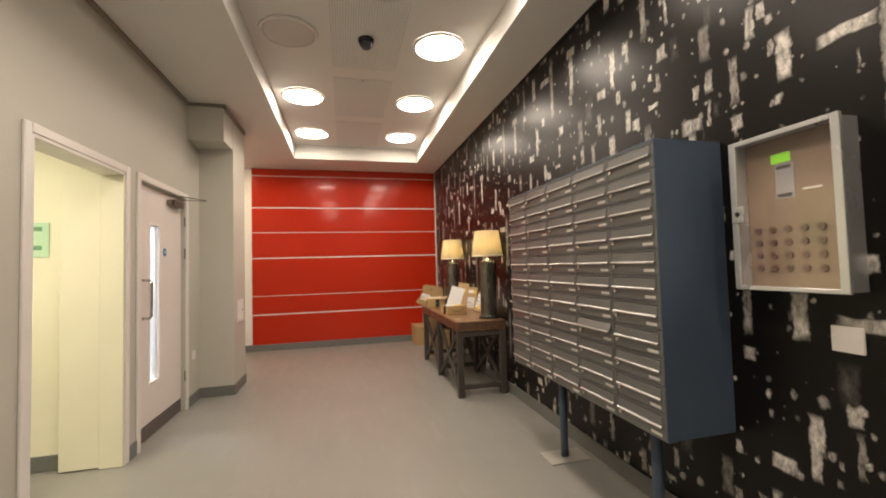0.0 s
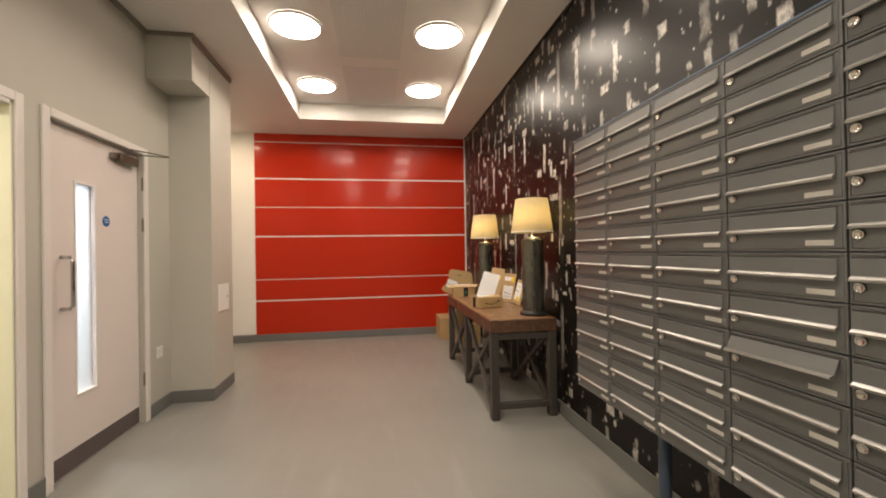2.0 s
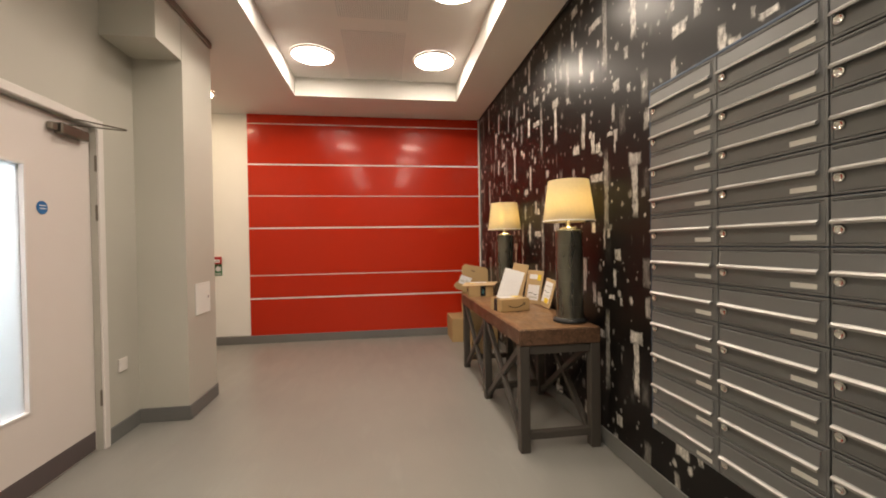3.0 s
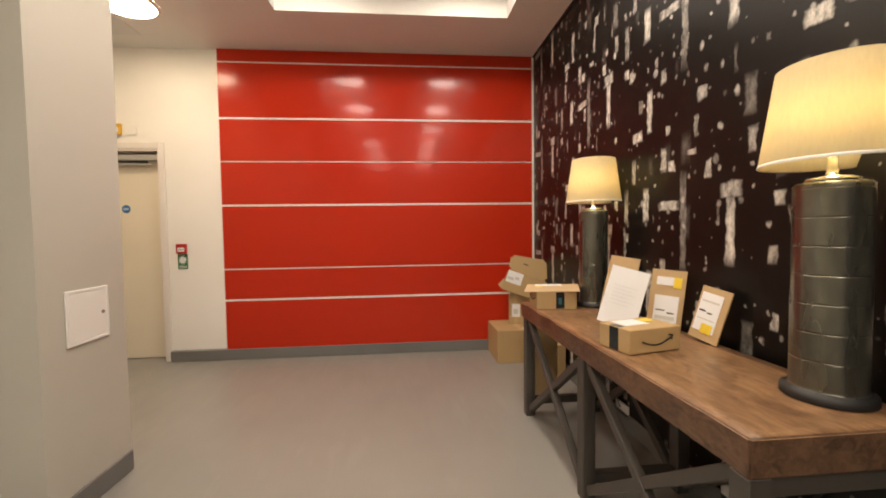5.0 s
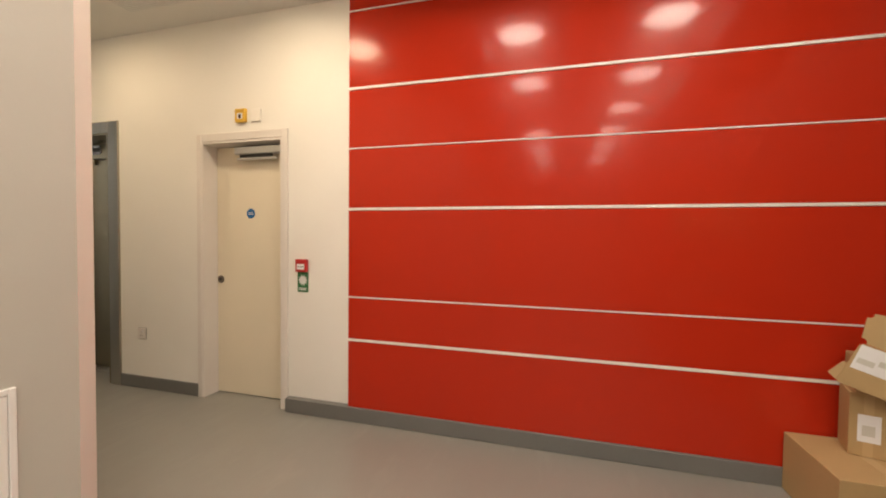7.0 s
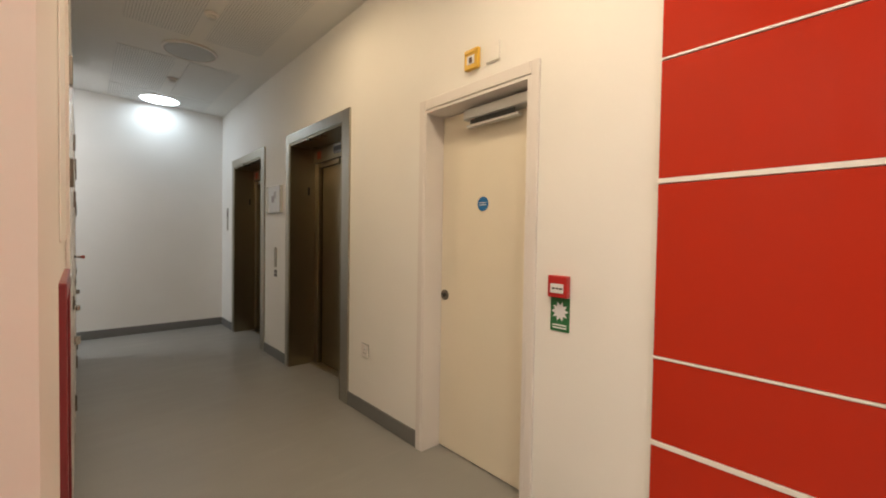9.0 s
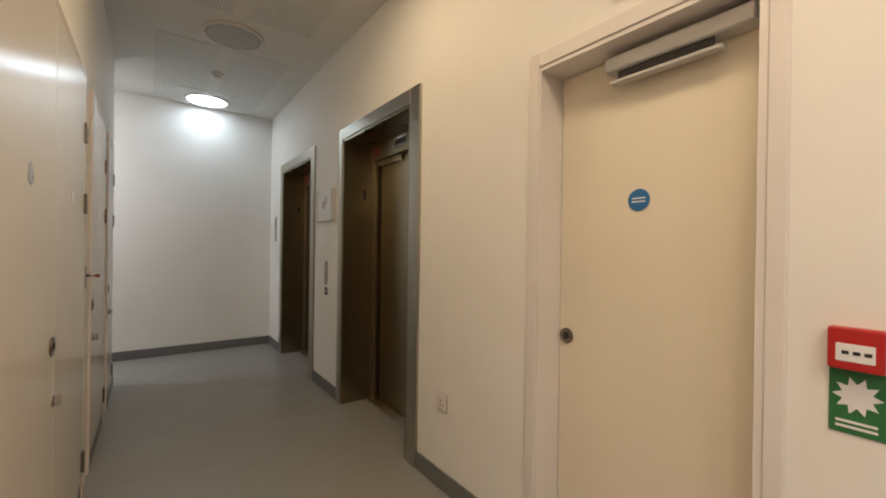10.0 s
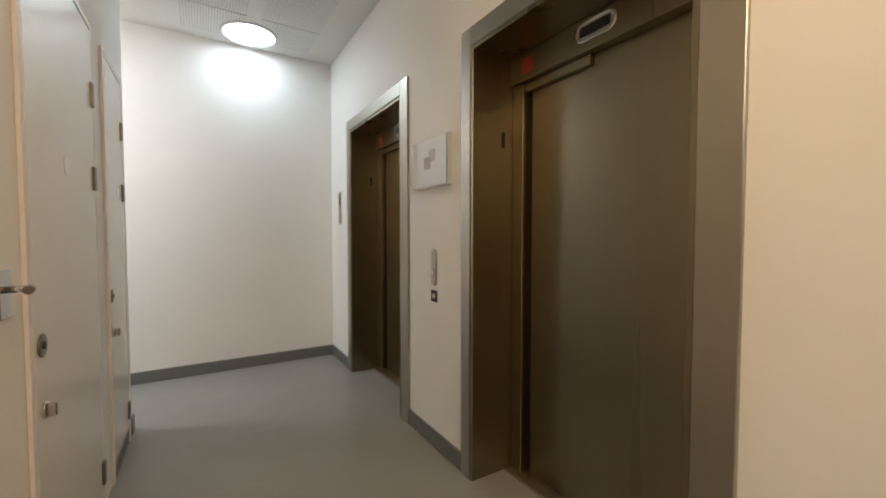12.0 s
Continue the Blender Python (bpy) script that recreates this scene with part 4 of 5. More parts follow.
def strip(profile, y0, y1):
    """A bar with the profile (x, z) run along y."""
    bm = bmesh.new()
    a, b = [bm.verts.new((x, y0, z)) for x, z in profile], [bm.verts.new((x, y1, z)) for x, z in profile]
    bm.faces.new(a), bm.faces.new(b[::-1])
    for i in range(len(profile)):
        k = (i + 1) % len(profile)
        bm.faces.new((a[i], a[k], b[k], b[i]))
    bmesh.ops.recalc_face_normals(bm, faces=bm.faces[:])
    return bm


hw, hh = cw / 2 - 0.0022, ch / 2 - 0.0018


def mailbox_front():
    """A shallow tray-edged door: a rim, a sunk line round it and a flat field."""
    bm = box(0.0, 0.013, -hw, hw, -hh, hh, 0.0012)
    for inset, sink in ((0.0055, 0.0), (0.0016, 0.0022), (0.0022, -0.0020)):
        bm.faces.ensure_lookup_table()
        face = max((f for f in bm.faces if f.normal.x < -0.9), key=lambda f: f.calc_area())
        bmesh.ops.inset_region(bm, faces=[face], thickness=inset, depth=-sink)
        bm.normal_update()
    return bm


front_me = mesh_of("mailbox_front", mailbox_front(), M_MAIL)
flap_me = mesh_of("flap", strip([(0, hh - 0.012), (-0.0035, hh - 0.0135), (-0.005, 0.006), (-0.0125, -0.001), (-0.0125, -0.0055), (-0.009, -0.0062), (0, 0.0005)], -hw + 0.017, hw - 0.006), M_MAIL)
lip_me = mesh_of("lip", strip([(-0.0085, 0.0042), (-0.0135, -0.0006), (-0.0135, -0.006), (-0.0122, -0.0066), (-0.0122, -0.0012)], -hw + 0.017, hw - 0.006), M_FLAP)
groove_me = mesh_of("groove", box(-0.0006, 0.0, -hw + 0.014, hw - 0.004, hh - 0.0105, hh - 0.0085), M_DARK)
lock_me = mesh_of("lock", moved(lathe([(0.0118, 0), (0.0118, 0.004), (0.0105, 0.0055), (0.0085, 0.0058), (0.0078, 0.0045), (0.002, 0.0048)], 18), pose(0, 0, 0, 0, -90, 0)), M_CHROME)
label_me = mesh_of("name_label", box(-0.0012, 0, -0.031, 0.031, -0.0065, 0.0065, 0.0004), M_LABEL)
for c in range(COLS):
    for r in range(ROWS_):
        y, z = MY1 - 0.003 - (c + 0.5) * cw, MZ1 - 0.004 - (r + 0.5) * ch
        fr = piece("mailbox", front_me, bank, (MX, y, z))
        fl = piece("flap", flap_me, fr, (MX, y, z))
        lp = piece("lip", lip_me, fr, (MX, y, z))
        if (c, r) == (3, 7):
            for o in (fl, lp):
                o.matrix_basis = Matrix.Translation((0, 0, hh - 0.013)) @ Matrix.Rotation(radians(22), 4, "Y") @ Matrix.Translation((0, 0, -hh + 0.013))
        piece("groove", groove_me, fr, (MX, y, z))
        piece("lock", lock_me, fr, (MX, y + hw - 0.020, z - 0.019))
        piece("name_label", label_me, fr, (MX, y - hw + 0.055, z - hh + 0.020))
for y in (3.62, 2.77):
    part("post", rod([(2.53, y, 0.008), (2.53, y, MZ0 + 0.002)], 0.0255, 20), M_MAILSIDE, bank, "round grey steel post")
    part("base_plate", box(2.385, 2.675, y - 0.09, y + 0.09, 0.001, 0.009, 0.002), M_PLATE, bank, "flat steel base plate")

# ---------------------------------------------------------------- glazed key cabinet on the wallpaper
KX, KY0, KY1, KZ0, KZ1 = 2.62, 2.022, 2.396, 1.191, 1.769
kc = thing("key_cabinet", (EAST, 2.2, KZ0), "aluminium framed glass wall cabinet holding rows of brown tags", "cabinet")
for b in (box(KX + 0.0085, EAST - 0.001, KY0 + 0.022, KY0 + 0.028, KZ0 + 0.003, KZ1 - 0.003), box(KX + 0.0085, EAST - 0.001, KY1 - 0.009, KY1 - 0.003, KZ0 + 0.003, KZ1 - 0.003),
          box(KX + 0.0085, EAST - 0.001, KY0 + 0.028, KY1 - 0.009, KZ0 + 0.003, KZ0 + 0.009), box(KX + 0.0085, EAST - 0.001, KY0 + 0.028, KY1 - 0.009, KZ1 - 0.009, KZ1 - 0.003)):
    part("case_side", b, M_ALU, kc)
KB = EAST - 0.045
part("back_board", box(KB, KB + 0.006, KY0 + 0.0285, KY1 - 0.0095, KZ0 + 0.0095, KZ1 - 0.0095), M_BACK, kc, "brown backing board")
fw = 0.026
for b in (box(KX - 0.006, KX + 0.008, KY0, KY0 + fw, KZ0, KZ1, 0.002), box(KX - 0.006, KX + 0.008, KY1 - fw, KY1, KZ0, KZ1, 0.002),
          box(KX - 0.0058, KX + 0.008, KY0 + fw, KY1 - fw, KZ1 - fw * 0.7, KZ1, 0.002), box(KX - 0.0058, KX + 0.008, KY0 + fw, KY1 - fw, KZ0, KZ0 + fw * 0.6, 0.002)):
    part("door_rail", b, M_ALU, kc)
gl = part("glass", box(KX + 0.002, KX + 0.005, KY0 + fw, KY1 - fw, KZ0 + 0.012, KZ1 - 0.014), M_GLASS, kc)
gl.visible_shadow = False
lk = part("lock", box(KX - 0.012, KX - 0.006, KY1 - 0.055, KY1 - 0.006, 1.450, 1.514, 0.002), M_ALU, kc)
disc(None, lk, "keyhole", (KX - 0.012, KY1 - 0.03, 1.485), "-x", 0.009, 0.004, M_DARK)
part("lime_label", box(KB - 0.0012, KB - 0.0002, 2.22, 2.288, 1.664, 1.70), M_LIME, kc, "lime green label")
part("card", box(KB - 0.0012, KB - 0.0002, 2.21, 2.275, 1.53, 1.66), surface("grey_card", (0.24, 0.235, 0.24), 0.5), kc)
for z in (1.64, 1.535): part("card_print", box(KB - 0.0022, KB - 0.0013, 2.22, 2.27, z, z + 0.013), M_INK, kc)
part("strip", box(KB - 0.0012, KB - 0.0002, 2.125, 2.185, 1.55, 1.557), M_LABEL, kc)
for r in range(4):
    for c in range(5):
        disc(None, kc, "key_tag", (KB, 2.348 - c * 0.054, 1.416 - r * 0.048), "-x", 0.0125, 0.008, M_BUTTON)

# ---------------------------------------------------------------- console table
TX0, TX1, TY0, TY1, TT = 2.176, 2.695, 4.982, 6.81, 0.748
ct = thing("console_table", ((TX0 + TX1) / 2, (TY0 + TY1) / 2, 0), "long console table with rough wooden top and crossed grey legs", "table")
top = bmesh.new()
nx, ny, th = 9, 60, 0.10
for side in range(2):
    for j in range(ny + 1):
        for i in range(nx + 1):
            x, y = TX0 + (TX1 - TX0) * i / nx, TY0 + (TY1 - TY0) * j / ny
            n3 = noise.noise((x * 5, y * 5, side * 9.0))
            edge = 0.008 * noise.noise((y * 6, 3.0, side * 4.0)) if i in (0, nx) else 0
            top.verts.new((x + edge, y, TT - 0.0015 + 0.0015 * n3 if side == 0 else TT - th))
top.verts.ensure_lookup_table()
W = nx + 1
half = W * (ny + 1)
for j in range(ny):
    for i in range(nx):
        a = j * W + i
        top.faces.new([top.verts[k] for k in (a, a + 1, a + W + 1, a + W)]).smooth = True
        top.faces.new([top.verts[half + k] for k in (a, a + W, a + W + 1, a + 1)])
rim = [i for i in range(W)] + [j * W + nx for j in range(1, ny + 1)] + [ny * W + i for i in range(nx - 1, -1, -1)] + [j * W for j in range(ny - 1, 0, -1)]
for k, a in enumerate(rim):
    b = rim[(k + 1) % len(rim)]
    top.faces.new([top.verts[i] for i in (a, half + a, half + b, b)])
bmesh.ops.recalc_face_normals(top, faces=top.faces[:])
bmesh.ops.bevel(top, geom=[e for e in top.edges if len(e.link_faces) == 2 and e.calc_face_angle() > 1.0], offset=0.005, segments=2, affect="EDGES")
# upright faces take a darker walnut than the top
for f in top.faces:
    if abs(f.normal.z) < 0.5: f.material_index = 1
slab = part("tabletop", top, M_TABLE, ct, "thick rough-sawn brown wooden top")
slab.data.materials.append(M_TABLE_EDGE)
LEG, zt = 0.061, TT - th
ys = (TY0 + 0.032, 5.885, TY1 - 0.075)
xs = (TX0 + 0.032, TX1 - 0.034)
for y in ys:
    for x in xs:
        part("leg", box(x - LEG / 2, x + LEG / 2, y - LEG / 2, y + LEG / 2, 0.0, zt, 0.004), M_FRAME, ct)
for x in xs:
    for a, b in zip(ys, ys[1:]):
        part("cross_brace", beam((x, a + 0.03, 0.05), (x, b - 0.03, zt - 0.012), 0.04, 0.034, (1, 0, 0)), M_FRAME, ct)
        part("cross_brace", beam((x + 0.004, a + 0.03, zt - 0.012), (x + 0.004, b - 0.03, 0.05), 0.04, 0.034, (1, 0, 0)), M_FRAME, ct)
for y in ys:
    part("stretcher", box(xs[0] + LEG / 2, xs[1] - LEG / 2, y - 0.022, y + 0.022, 0.075, 0.12, 0.003), M_FRAME, ct)
    part("cross_rail", box(xs[0] + LEG / 2, xs[1] - LEG / 2, y - 0.018, y + 0.018, zt - 0.055, zt - 0.001, 0.003), M_FRAME, ct)


# ---------------------------------------------------------------- table lamps
def table_lamp(x, y, z):
    t = thing("table_lamp", (x, y, z), "table lamp with ribbed pewter cylinder base and cream shade", "lamp", "table lamps")
    prof = [(0.100, 0.0), (0.104, 0.006), (0.100, 0.02), (0.088, 0.028)]
    for k in range(7):
        h = 0.034 + k * 0.079
        prof += [(0.0855, h), (0.0855, h + 0.003), (0.0855, h + 0.073), (0.0855, h + 0.0755), (0.0843, h + 0.0762), (0.0843, h + 0.078)]
    prof += [(0.086, 0.594), (0.078, 0.602), (0.02, 0.606)]
    part("base", moved(lathe(prof, 48), pose(x, y, z)), M_POT, t)
    part("foot_ring", moved(lathe([(0.1055, 0.0005), (0.107, 0.006), (0.105, 0.021), (0.0895, 0.030)], 48, False), pose(x, y, z)), M_INK, t, "black foot ring")
    part("collar", moved(lathe([(0.06, 0.604), (0.06, 0.612), (0.045, 0.618), (0.016, 0.622), (0.012, 0.64), (0.012, 0.70)], 32), pose(x, y, z)), M_CHROME, t, "chrome collar")
    sh = lathe([(0.166, 0.655), (0.129, 0.922), (0.126, 0.922), (0.163, 0.655), (0.166, 0.655)], 56, False)
    shade = part("shade", moved(sh, pose(x, y, z)), M_SHADE, t, "cream cloth shade")
    part("shade_rim", moved(lathe([(0.1665, 0.654), (0.168, 0.658), (0.1663, 0.663), (0.1645, 0.656)], 56, False), pose(x, y, z)), M_JOINT, shade)
    part("spider", merge(rod([(x - 0.128, y, z + 0.908), (x + 0.128, y, z + 0.908)], 0.002, 6), rod([(x, y - 0.129, z + 0.908), (x, y + 0.129, z + 0.908)], 0.002, 6)), M_CHROME, shade)
    part("bulb", moved(lathe([(0.014, 0.70), (0.034, 0.74), (0.040, 0.775), (0.034, 0.805), (0.016, 0.824), (0.002, 0.828)], 20), pose(x, y, z)), glow("bulb_glow", (1.0, 0.80, 0.45), BULB_LIGHT), t)
    return t


near = table_lamp(2.585, 5.17, TT + 0.001)
copy_thing(near, pose(2.585, 6.60, TT + 0.001, 0, 0, 40))

# ---------------------------------------------------------------- parcels and post on the table
pc = thing("open_parcel", (2.33, 6.55, TT), "small open cardboard parcel with a black taped end", "parcel")
PT = TT + 0.0015


def carton(parent, m, sx, sy, sz, material=None, tape="y"):
    """A closed carton, its base centred on the pose m, with tape over the seam."""
    own = material or M_CARD
    part("body", moved(box(-sx / 2, sx / 2, -sy / 2, sy / 2, 0, sz, 0.003), m), own, parent)
    if tape == "y": part("seam_tape", moved(box(-0.024, 0.024, -sy / 2 + 0.004, sy / 2 - 0.004, sz, sz + 0.0008), m), M_KRAFT, parent)


def stuck(parent, m, name, a, b, c, d, face, off, material, label=""):
    """A flat label on a carton: face 'front' lies at y = off, 'side' at x = off, 'top' at z = off."""
    bm = {"front": lambda: box(a, b, off - 0.0009, off - 0.0003, c, d), "side": lambda: box(off - 0.0009, off - 0.0003, a, b, c, d), "top": lambda: box(a, b, c, d, off + 0.0009, off + 0.0015)}[face]()
    return part(name, moved(bm, m), material, parent, label)


m = pose(2.324, 6.624, PT, 0, 0, -7)
hb = [box(-0.12, 0.12, -0.12, -0.117, 0, 0.105), box(-0.12, 0.12, 0.117, 0.12, 0, 0.105), box(-0.12, -0.117, -0.117, 0.117, 0, 0.105), box(0.117, 0.12, -0.117, 0.117, 0, 0.105), box(-0.117, 0.117, -0.117, 0.117, 0, 0.004)]
for b in hb: part("side", moved(b, m), M_CARD, pc)
lid = m @ pose(0.002, 0.012, 0.111, 2, -2, -14)
part("lid_flap", moved(box(-0.165, 0.165, -0.135, 0.135, 0.0, 0.004, 0.001), lid), M_PALEKRAFT, pc, "raised pale lid")
stuck(pc, lid, "address_label", -0.11, 0.06, 0.065, 0.13, "top", 0.004, M_SHEET, "white address label")
stuck(pc, lid, "yellow_sticker", -0.10, -0.06, 0.0, 0.05, "top", 0.004, M_YELLOW)
stuck(pc, m, "black_tape", -0.005, 0.046, 0.004, 0.104, "front", -0.12, M_TAPE)
stuck(pc, m, "tape_mark", 0.010, 0.03, 0.03, 0.07, "front", -0.1208, surface("teal_ink", (0.02, 0.12, 0.14), 0.5))
arc = rod([(-0.1206, 0.085 - 0.15 * k / 14, 0.068 - 0.026 * math.sin(math.pi * k / 14)) for k in range(15)], 0.0036, 6)
part("curved_mark", moved(arc, m), M_INK, pc)

pb = thing("smile_parcel", (2.32, 5.71, TT), "small brown cardboard parcel with black tape and curved mark", "parcel")
m = pose(2.345, 5.70, PT, 0, 0, 13)
sx, sy, sz = 0.25, 0.17, 0.095
carton(pb, m, sx, sy, sz, tape="")
stuck(pb, m, "black_tape", -0.025, 0.025, 0.002, sz - 0.002, "side", -sx / 2, M_TAPE)
stuck(pb, m, "black_tape", -sx / 2 + 0.002, -sx / 2 + 0.03, -0.025, 0.025, "top", sz, M_TAPE)
stuck(pb, m, "address_label", -0.085, 0.035, -0.02, 0.07, "top", sz, M_SHEET, "white address label")
stuck(pb, m, "yellow_sticker", 0.04, 0.10, 0.02, 0.065, "top", sz, M_YELLOW)
arc = rod([(-0.065 + 0.145 * k / 14, -sy / 2 - 0.0008, 0.046 - 0.022 * math.sin(math.pi * k / 14) + 0.010 * k / 14) for k in range(15)], 0.0032, 6)
part("curved_mark", moved(arc, m), M_INK, pb)
part("curved_mark", moved(rod([(0.064, -sy / 2 - 0.0008, 0.064), (0.083, -sy / 2 - 0.0008, 0.062), (0.080, -sy / 2 - 0.0008, 0.044)], 0.0028, 6), m), M_INK, pb)


def leaning(name, label, category, m, w, h, material, marks=()):
    """A flat packet whose lower edge lies on the pose m and which leans back along its own y."""
    t = thing(name, tuple(m.translation), label, category)
    bm = box(-w / 2, w / 2, 0, 0.006 if material is M_KRAFT else 0.0012, 0, h)
    bmesh.ops.subdivide_edges(bm, edges=[e for e in bm.edges if e.calc_length() > 0.05], cuts=5, use_grid_fill=True)
    for v in bm.verts: v.co.y += 0.0018 * noise.noise((v.co.x * 9, 2.0, v.co.z * 9 + w * 50)) * (1 if v.co.z > 0.004 else 0)
    part("packet" if material is M_KRAFT else "paper", moved(bm, m), material, t)
    for k, (n, a, b, c, d, mat) in enumerate(marks):
        part(n, moved(box(a, b, -0.0028 - 0.0003 * k, -0.0024 - 0.0003 * k, c, d), m), mat, t)
    return t


BARS = [("print_line", -0.055, 0.05 - 0.02 * (k % 2), 0.19 - k * 0.018, 0.1925 - k * 0.018, surface("faint_print", (0.72, 0.72, 0.755), 0.6)) for k in range(6)]
leaning("letter", "white printed sheet of paper propped on the table", "paper", pose(2.393, 5.975, PT, 0, 0, -30) @ pose(0, 0, 0.022, -16, 15, 0), 0.172, 0.285, M_SHEET, BARS)
leaning("kraft_packet", "brown padded envelope with yellow sticker leaning on the wall", "envelope", pose(2.60, 6.375, PT, 0, 0, -52) @ pose(0, 0, 0.004, -13, 7, 0), 0.17, 0.325, M_KRAFT,
        [("label", -0.052, 0.012, 0.12, 0.245, M_SHEET), ("print_line", -0.045, -0.01, 0.185, 0.19, M_INK), ("print_line", -0.045, 0.005, 0.165, 0.169, M_LABEL), ("yellow_sticker", 0.022, 0.056, 0.20, 0.238, M_YELLOW)])
leaning("kraft_packet", "tall brown envelope with white labels leaning on the wall", "envelope", pose(2.615, 5.95, PT, 0, 0, -50) @ pose(0, 0, 0.003, -12, 3, 0), 0.15, 0.285, M_KRAFT,
        [("label", -0.05, 0.055, 0.03, 0.16, M_SHEET), ("label", -0.05, 0.03, 0.21, 0.25, M_SHEET), ("yellow_sticker", 0.025, 0.06, 0.20, 0.25, M_YELLOW), ("print_line", -0.04, 0.0, 0.085, 0.091, M_INK), ("print_line", 0.01, 0.04, 0.075, 0.081, M_INK), ("print_line", -0.04, 0.045, 0.045, 0.062, M_LABEL)])
leaning("kraft_packet", "flat brown mailer with white label and yellow sticker", "envelope", pose(2.635, 5.72, PT, 0, 0, -80) @ pose(0, 0, 0.010, -13, 8, 0), 0.135, 0.225, M_KRAFT,
        [("label", -0.058, 0.040, 0.035, 0.20, M_SHEET), ("print_line", -0.05, -0.02, 0.118, 0.125, M_INK), ("print_line", -0.012, 0.01, 0.113, 0.119, M_INK), ("print_line", -0.05, 0.03, 0.085, 0.09, M_LABEL), ("yellow_sticker", -0.02, 0.03, 0.03, 0.07, M_YELLOW), ("print_line", -0.05, 0.03, 0.16, 0.168, M_LABEL)])

# ---------------------------------------------------------------- parcels on the floor
b1 = thing("carton", (2.45, 7.97, 0), "large plain brown carton standing on the floor", "parcel", "floor parcels")
m = pose(2.468, 7.995, 0.001, 0, 0, -0.5)
carton(b1, m, 0.47, 0.45, 0.305)
stuck(b1, m, "label", 0.02, 0.17, -0.215, -0.13, "top", 0.305, M_SHEET)
b2 = thing("carton", (2.56, 8.08, 0.30), "small brown carton with white label stacked on another", "parcel", "floor parcels")
m2 = pose(2.562, 8.082, 0.3085, 0, 0, -17)
carton(b2, m2, 0.27, 0.17, 0.30, tape="")
stuck(b2, m2, "label", -0.105, -0.025, 0.07, 0.20, "front", -0.085, M_SHEET)
stuck(b2, m2, "print_line", -0.09, -0.045, 0.10, 0.15, "front", -0.0862, M_LABEL)
stuck(b2, m2, "seam_tape", -0.085, -0.05, 0.0, 0.30, "front", -0.0846, M_KRAFT)
stuck(b2, m2, "label", 0.055, 0.085, 0.02, 0.17, "front", -0.085, M_LABEL)
b3 = thing("carton", (2.55, 8.05, 0.605), "opened brown carton with hanging flaps on top of the stack", "parcel", "floor parcels")
part("body", moved(box(-0.125, 0.125, -0.10, 0.07, 0.0, 0.165, 0.004), pose(2.562, 8.075, 0.6105, 0, 0, -17)), M_CARD, b3)
m3 = pose(2.490, 7.915, 0.610, 0, 19.0, -15)


def sheet(corners, thick, round_by):
    """A flat piece of card in its own x and z, with rounded corners."""
    bm = bmesh.new()
    f = bm.faces.new([bm.verts.new((x, 0, z)) for x, z in corners])
    bmesh.ops.bevel(bm, geom=bm.verts[:], offset=round_by, segments=3, affect="VERTICES")
    out = bmesh.ops.extrude_face_region(bm, geom=bm.faces[:])
    for v in out["geom"]:
        if isinstance(v, bmesh.types.BMVert): v.co.y += thick
    bmesh.ops.recalc_face_normals(bm, faces=bm.faces[:])
    return bm


part("flap", moved(sheet([(-0.20, 0.0), (0.195, 0.0), (0.195, 0.205), (-0.185, 0.205)], 0.005, 0.008), m3), M_CARD, b3)
part("flap", moved(sheet([(-0.187, 0.002), (0.195, 0.002), (0.125, 0.195), (-0.205, 0.14)], 0.005, 0.022), m3 @ pose(0, 0.001, 0.205, -7, 0, 0)), M_CARD, b3)
part("flap", moved(sheet([(-0.235, 0.025), (-0.19, 0.004), (-0.19, 0.10), (-0.205, 0.10)], 0.005, 0.004), m3 @ pose(0, 0.008, 0, 0, 0, 0)), M_KRAFT, b3)
stuck(b3, m3, "label", -0.18, -0.03, 0.085, 0.20, "front", 0, M_SHEET, "white address label")
stuck(b3, m3, "print_line", -0.17, -0.11, 0.115, 0.14, "front", -0.001, M_LABEL)
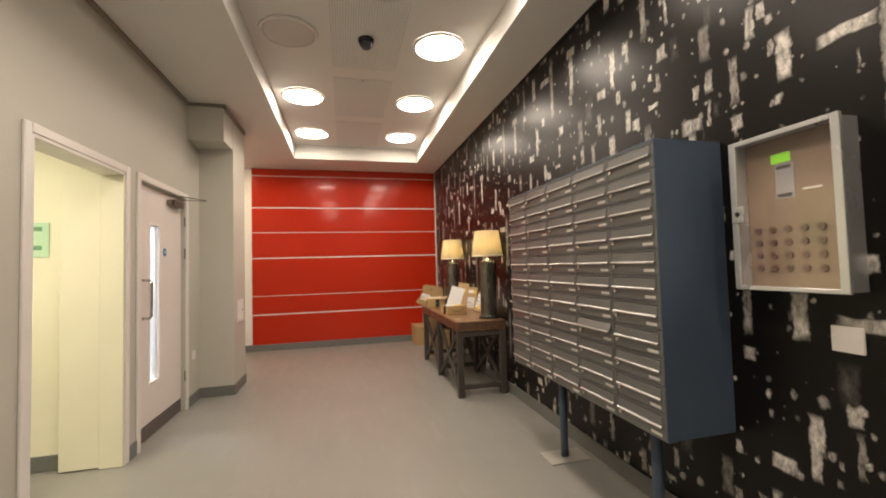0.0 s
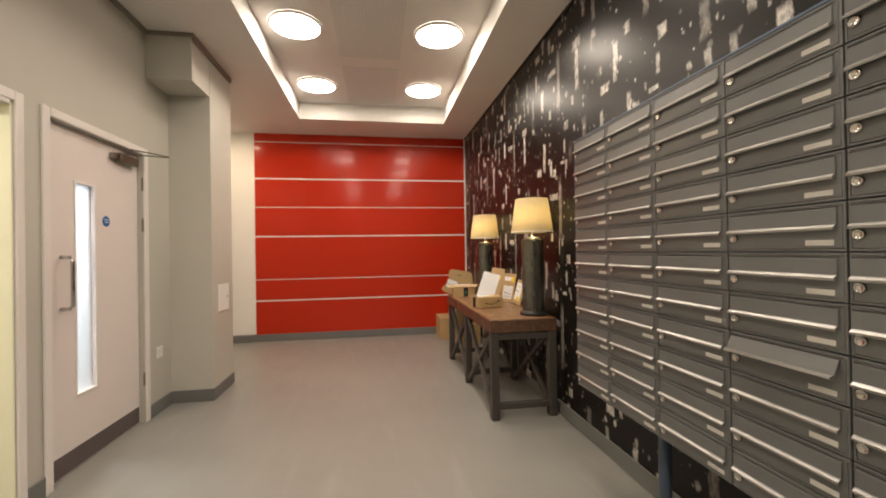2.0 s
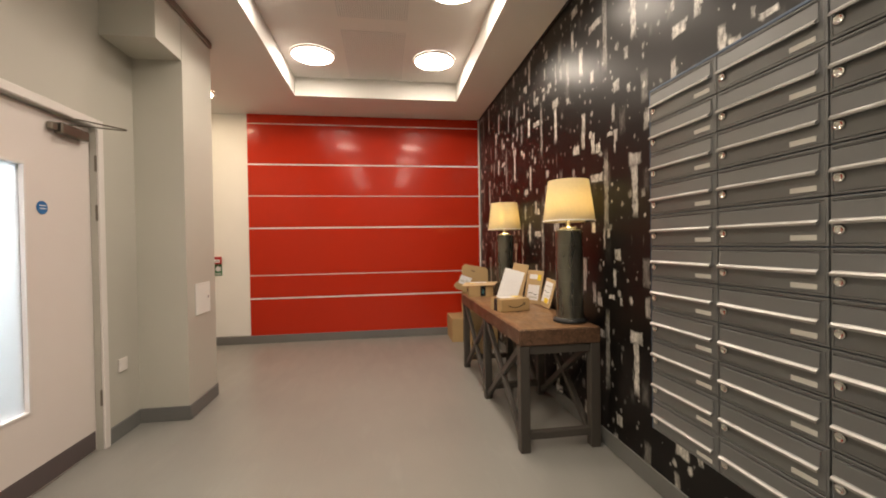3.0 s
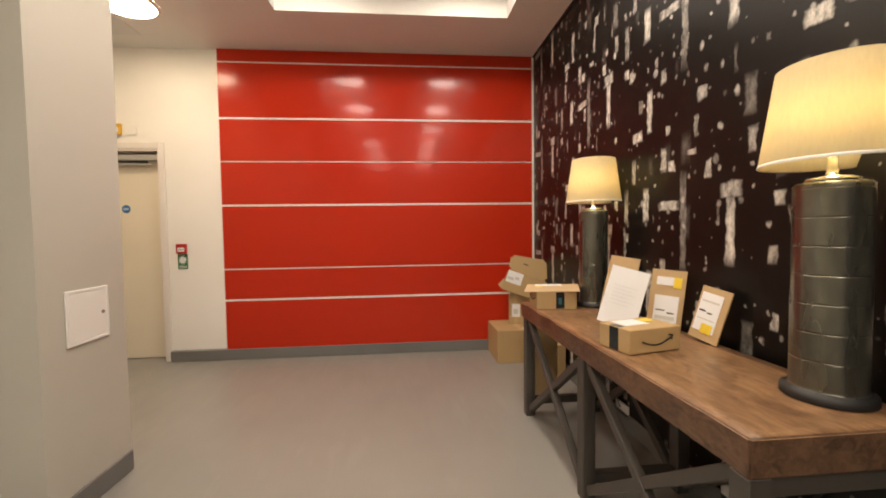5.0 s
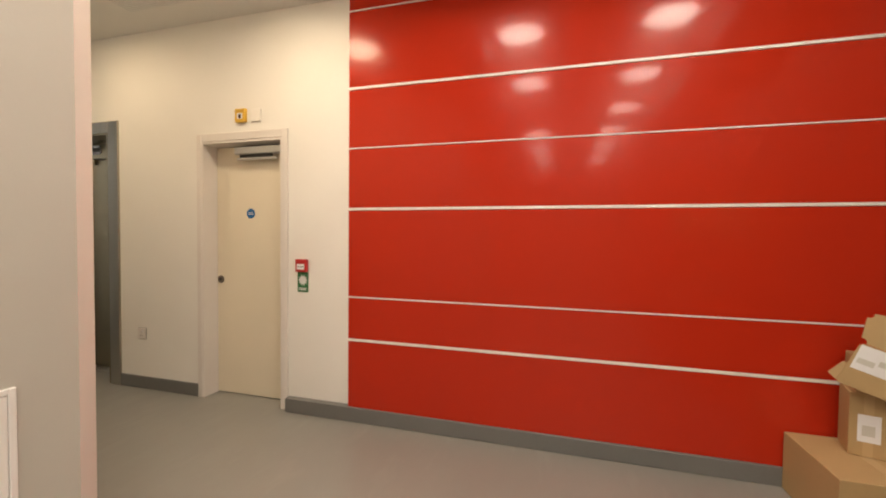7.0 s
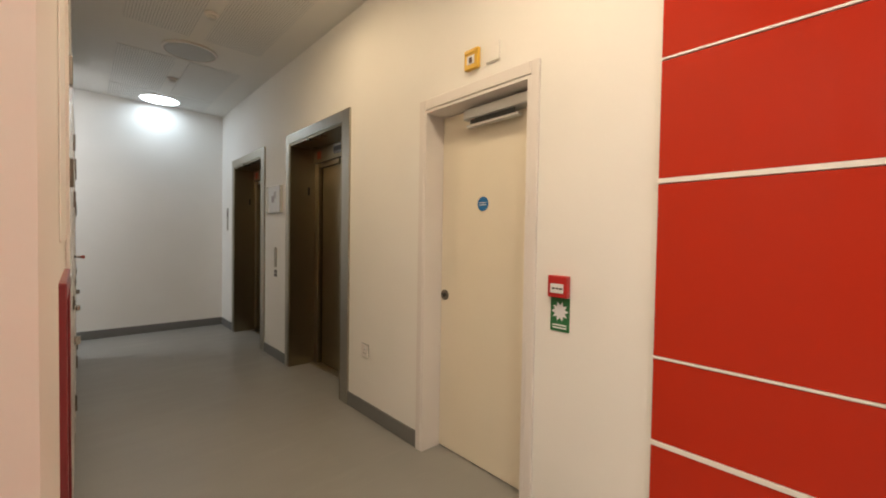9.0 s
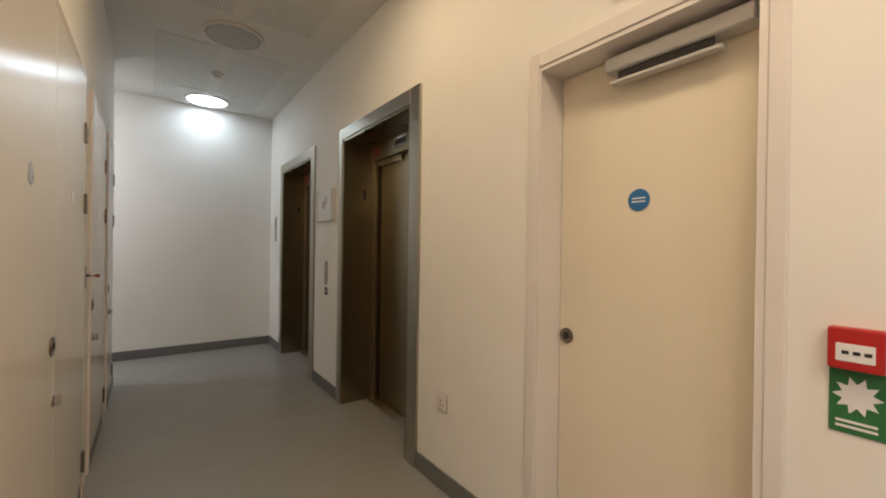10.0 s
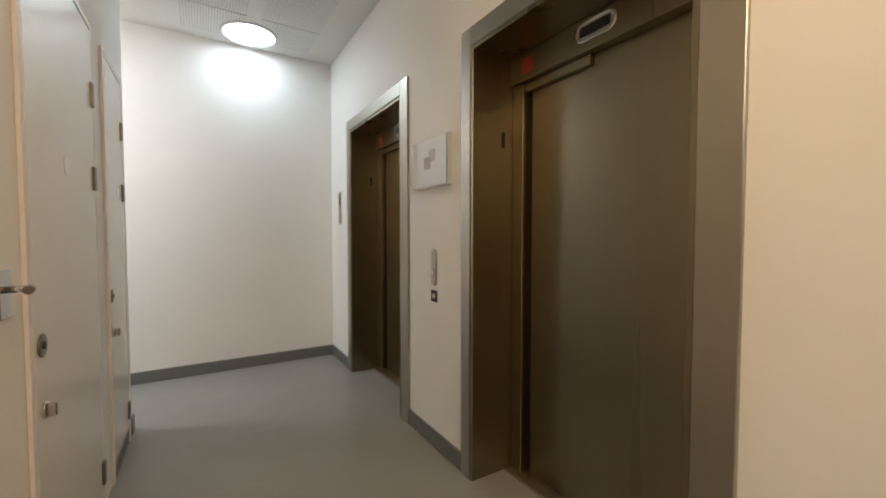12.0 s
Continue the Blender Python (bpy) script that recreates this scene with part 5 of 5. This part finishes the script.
stuck(b3, m3, "print_line", -0.10, -0.06, 0.13, 0.155, "front", -0.001, M_LABEL)
stuck(b3, m3 @ pose(0, 0.001, 0.205, -7, 0, 0), "print_line", -0.07, -0.02, 0.085, 0.10, "front", 0, M_BACK)
b4 = thing("carton", (2.57, 7.475, 0), "low brown carton beside the table leg", "parcel", "floor parcels")
m4 = pose(2.568, 7.475, 0.001, 0, 0, 0.5)
carton(b4, m4, 0.275, 0.28, 0.28)
stuck(b4, m4, "label", -0.07, 0.06, 0.02, 0.12, "top", 0.28, M_SHEET)
b5 = thing("flat_card", (2.34, 6.99, 0), "flat folded brown card standing beside the table", "card", "floor parcels")
part("sheet", moved(box(0, 0.185, 0, 0.02, 0, 0.655, 0.002), pose(2.30, 6.94, 0.001, 0, 0, 2)), M_KRAFT, b5)
bag = bmesh.new()
bmesh.ops.create_icosphere(bag, subdivisions=5, radius=1)
for v in bag.verts:
    p = v.co.copy()
    d = 1 + 0.22 * noise.noise(p * 2.2) + 0.12 * noise.noise(p * 6) + 0.05 * noise.noise(p * 14)
    tip = max(0, p.z - 0.45)
    v.co = Vector((2.63 + p.x * 0.078 * d * (1 - 0.9 * tip), 7.51 + p.y * 0.15 * d * (1 - 0.9 * tip), 0.5 + p.z * 0.235 * d))
for f in bag.faces: f.smooth = True
zlow = min(v.co.z for v in bag.verts)
for v in bag.verts:
    v.co.z += 0.283 - zlow
solo("bin_bag", (2.635, 7.50, 0.283), bag, M_BAG, "crumpled black plastic bag resting on a carton", "bag")

# ---------------------------------------------------------------- lamp flexes
for y, dy in ((5.17, 0.42), (6.60, -0.09)):
    fx = [(2.675, y, TT + 0.006), (2.712, y, TT + 0.004), (2.719, y + dy * 0.03, TT - 0.05), (2.718, y + dy * 0.2, 0.42), (2.712, y + dy * 0.6, 0.20), (2.712, y + dy * 0.95, 0.14), (2.716, y + dy * 1.1, 0.125)]
    solo("lamp_flex", (2.715, y, 0.3), rod(fx, 0.0035, 8), M_DARK, "thin black lamp flex hanging behind the table", "cable", "lamp flexes")
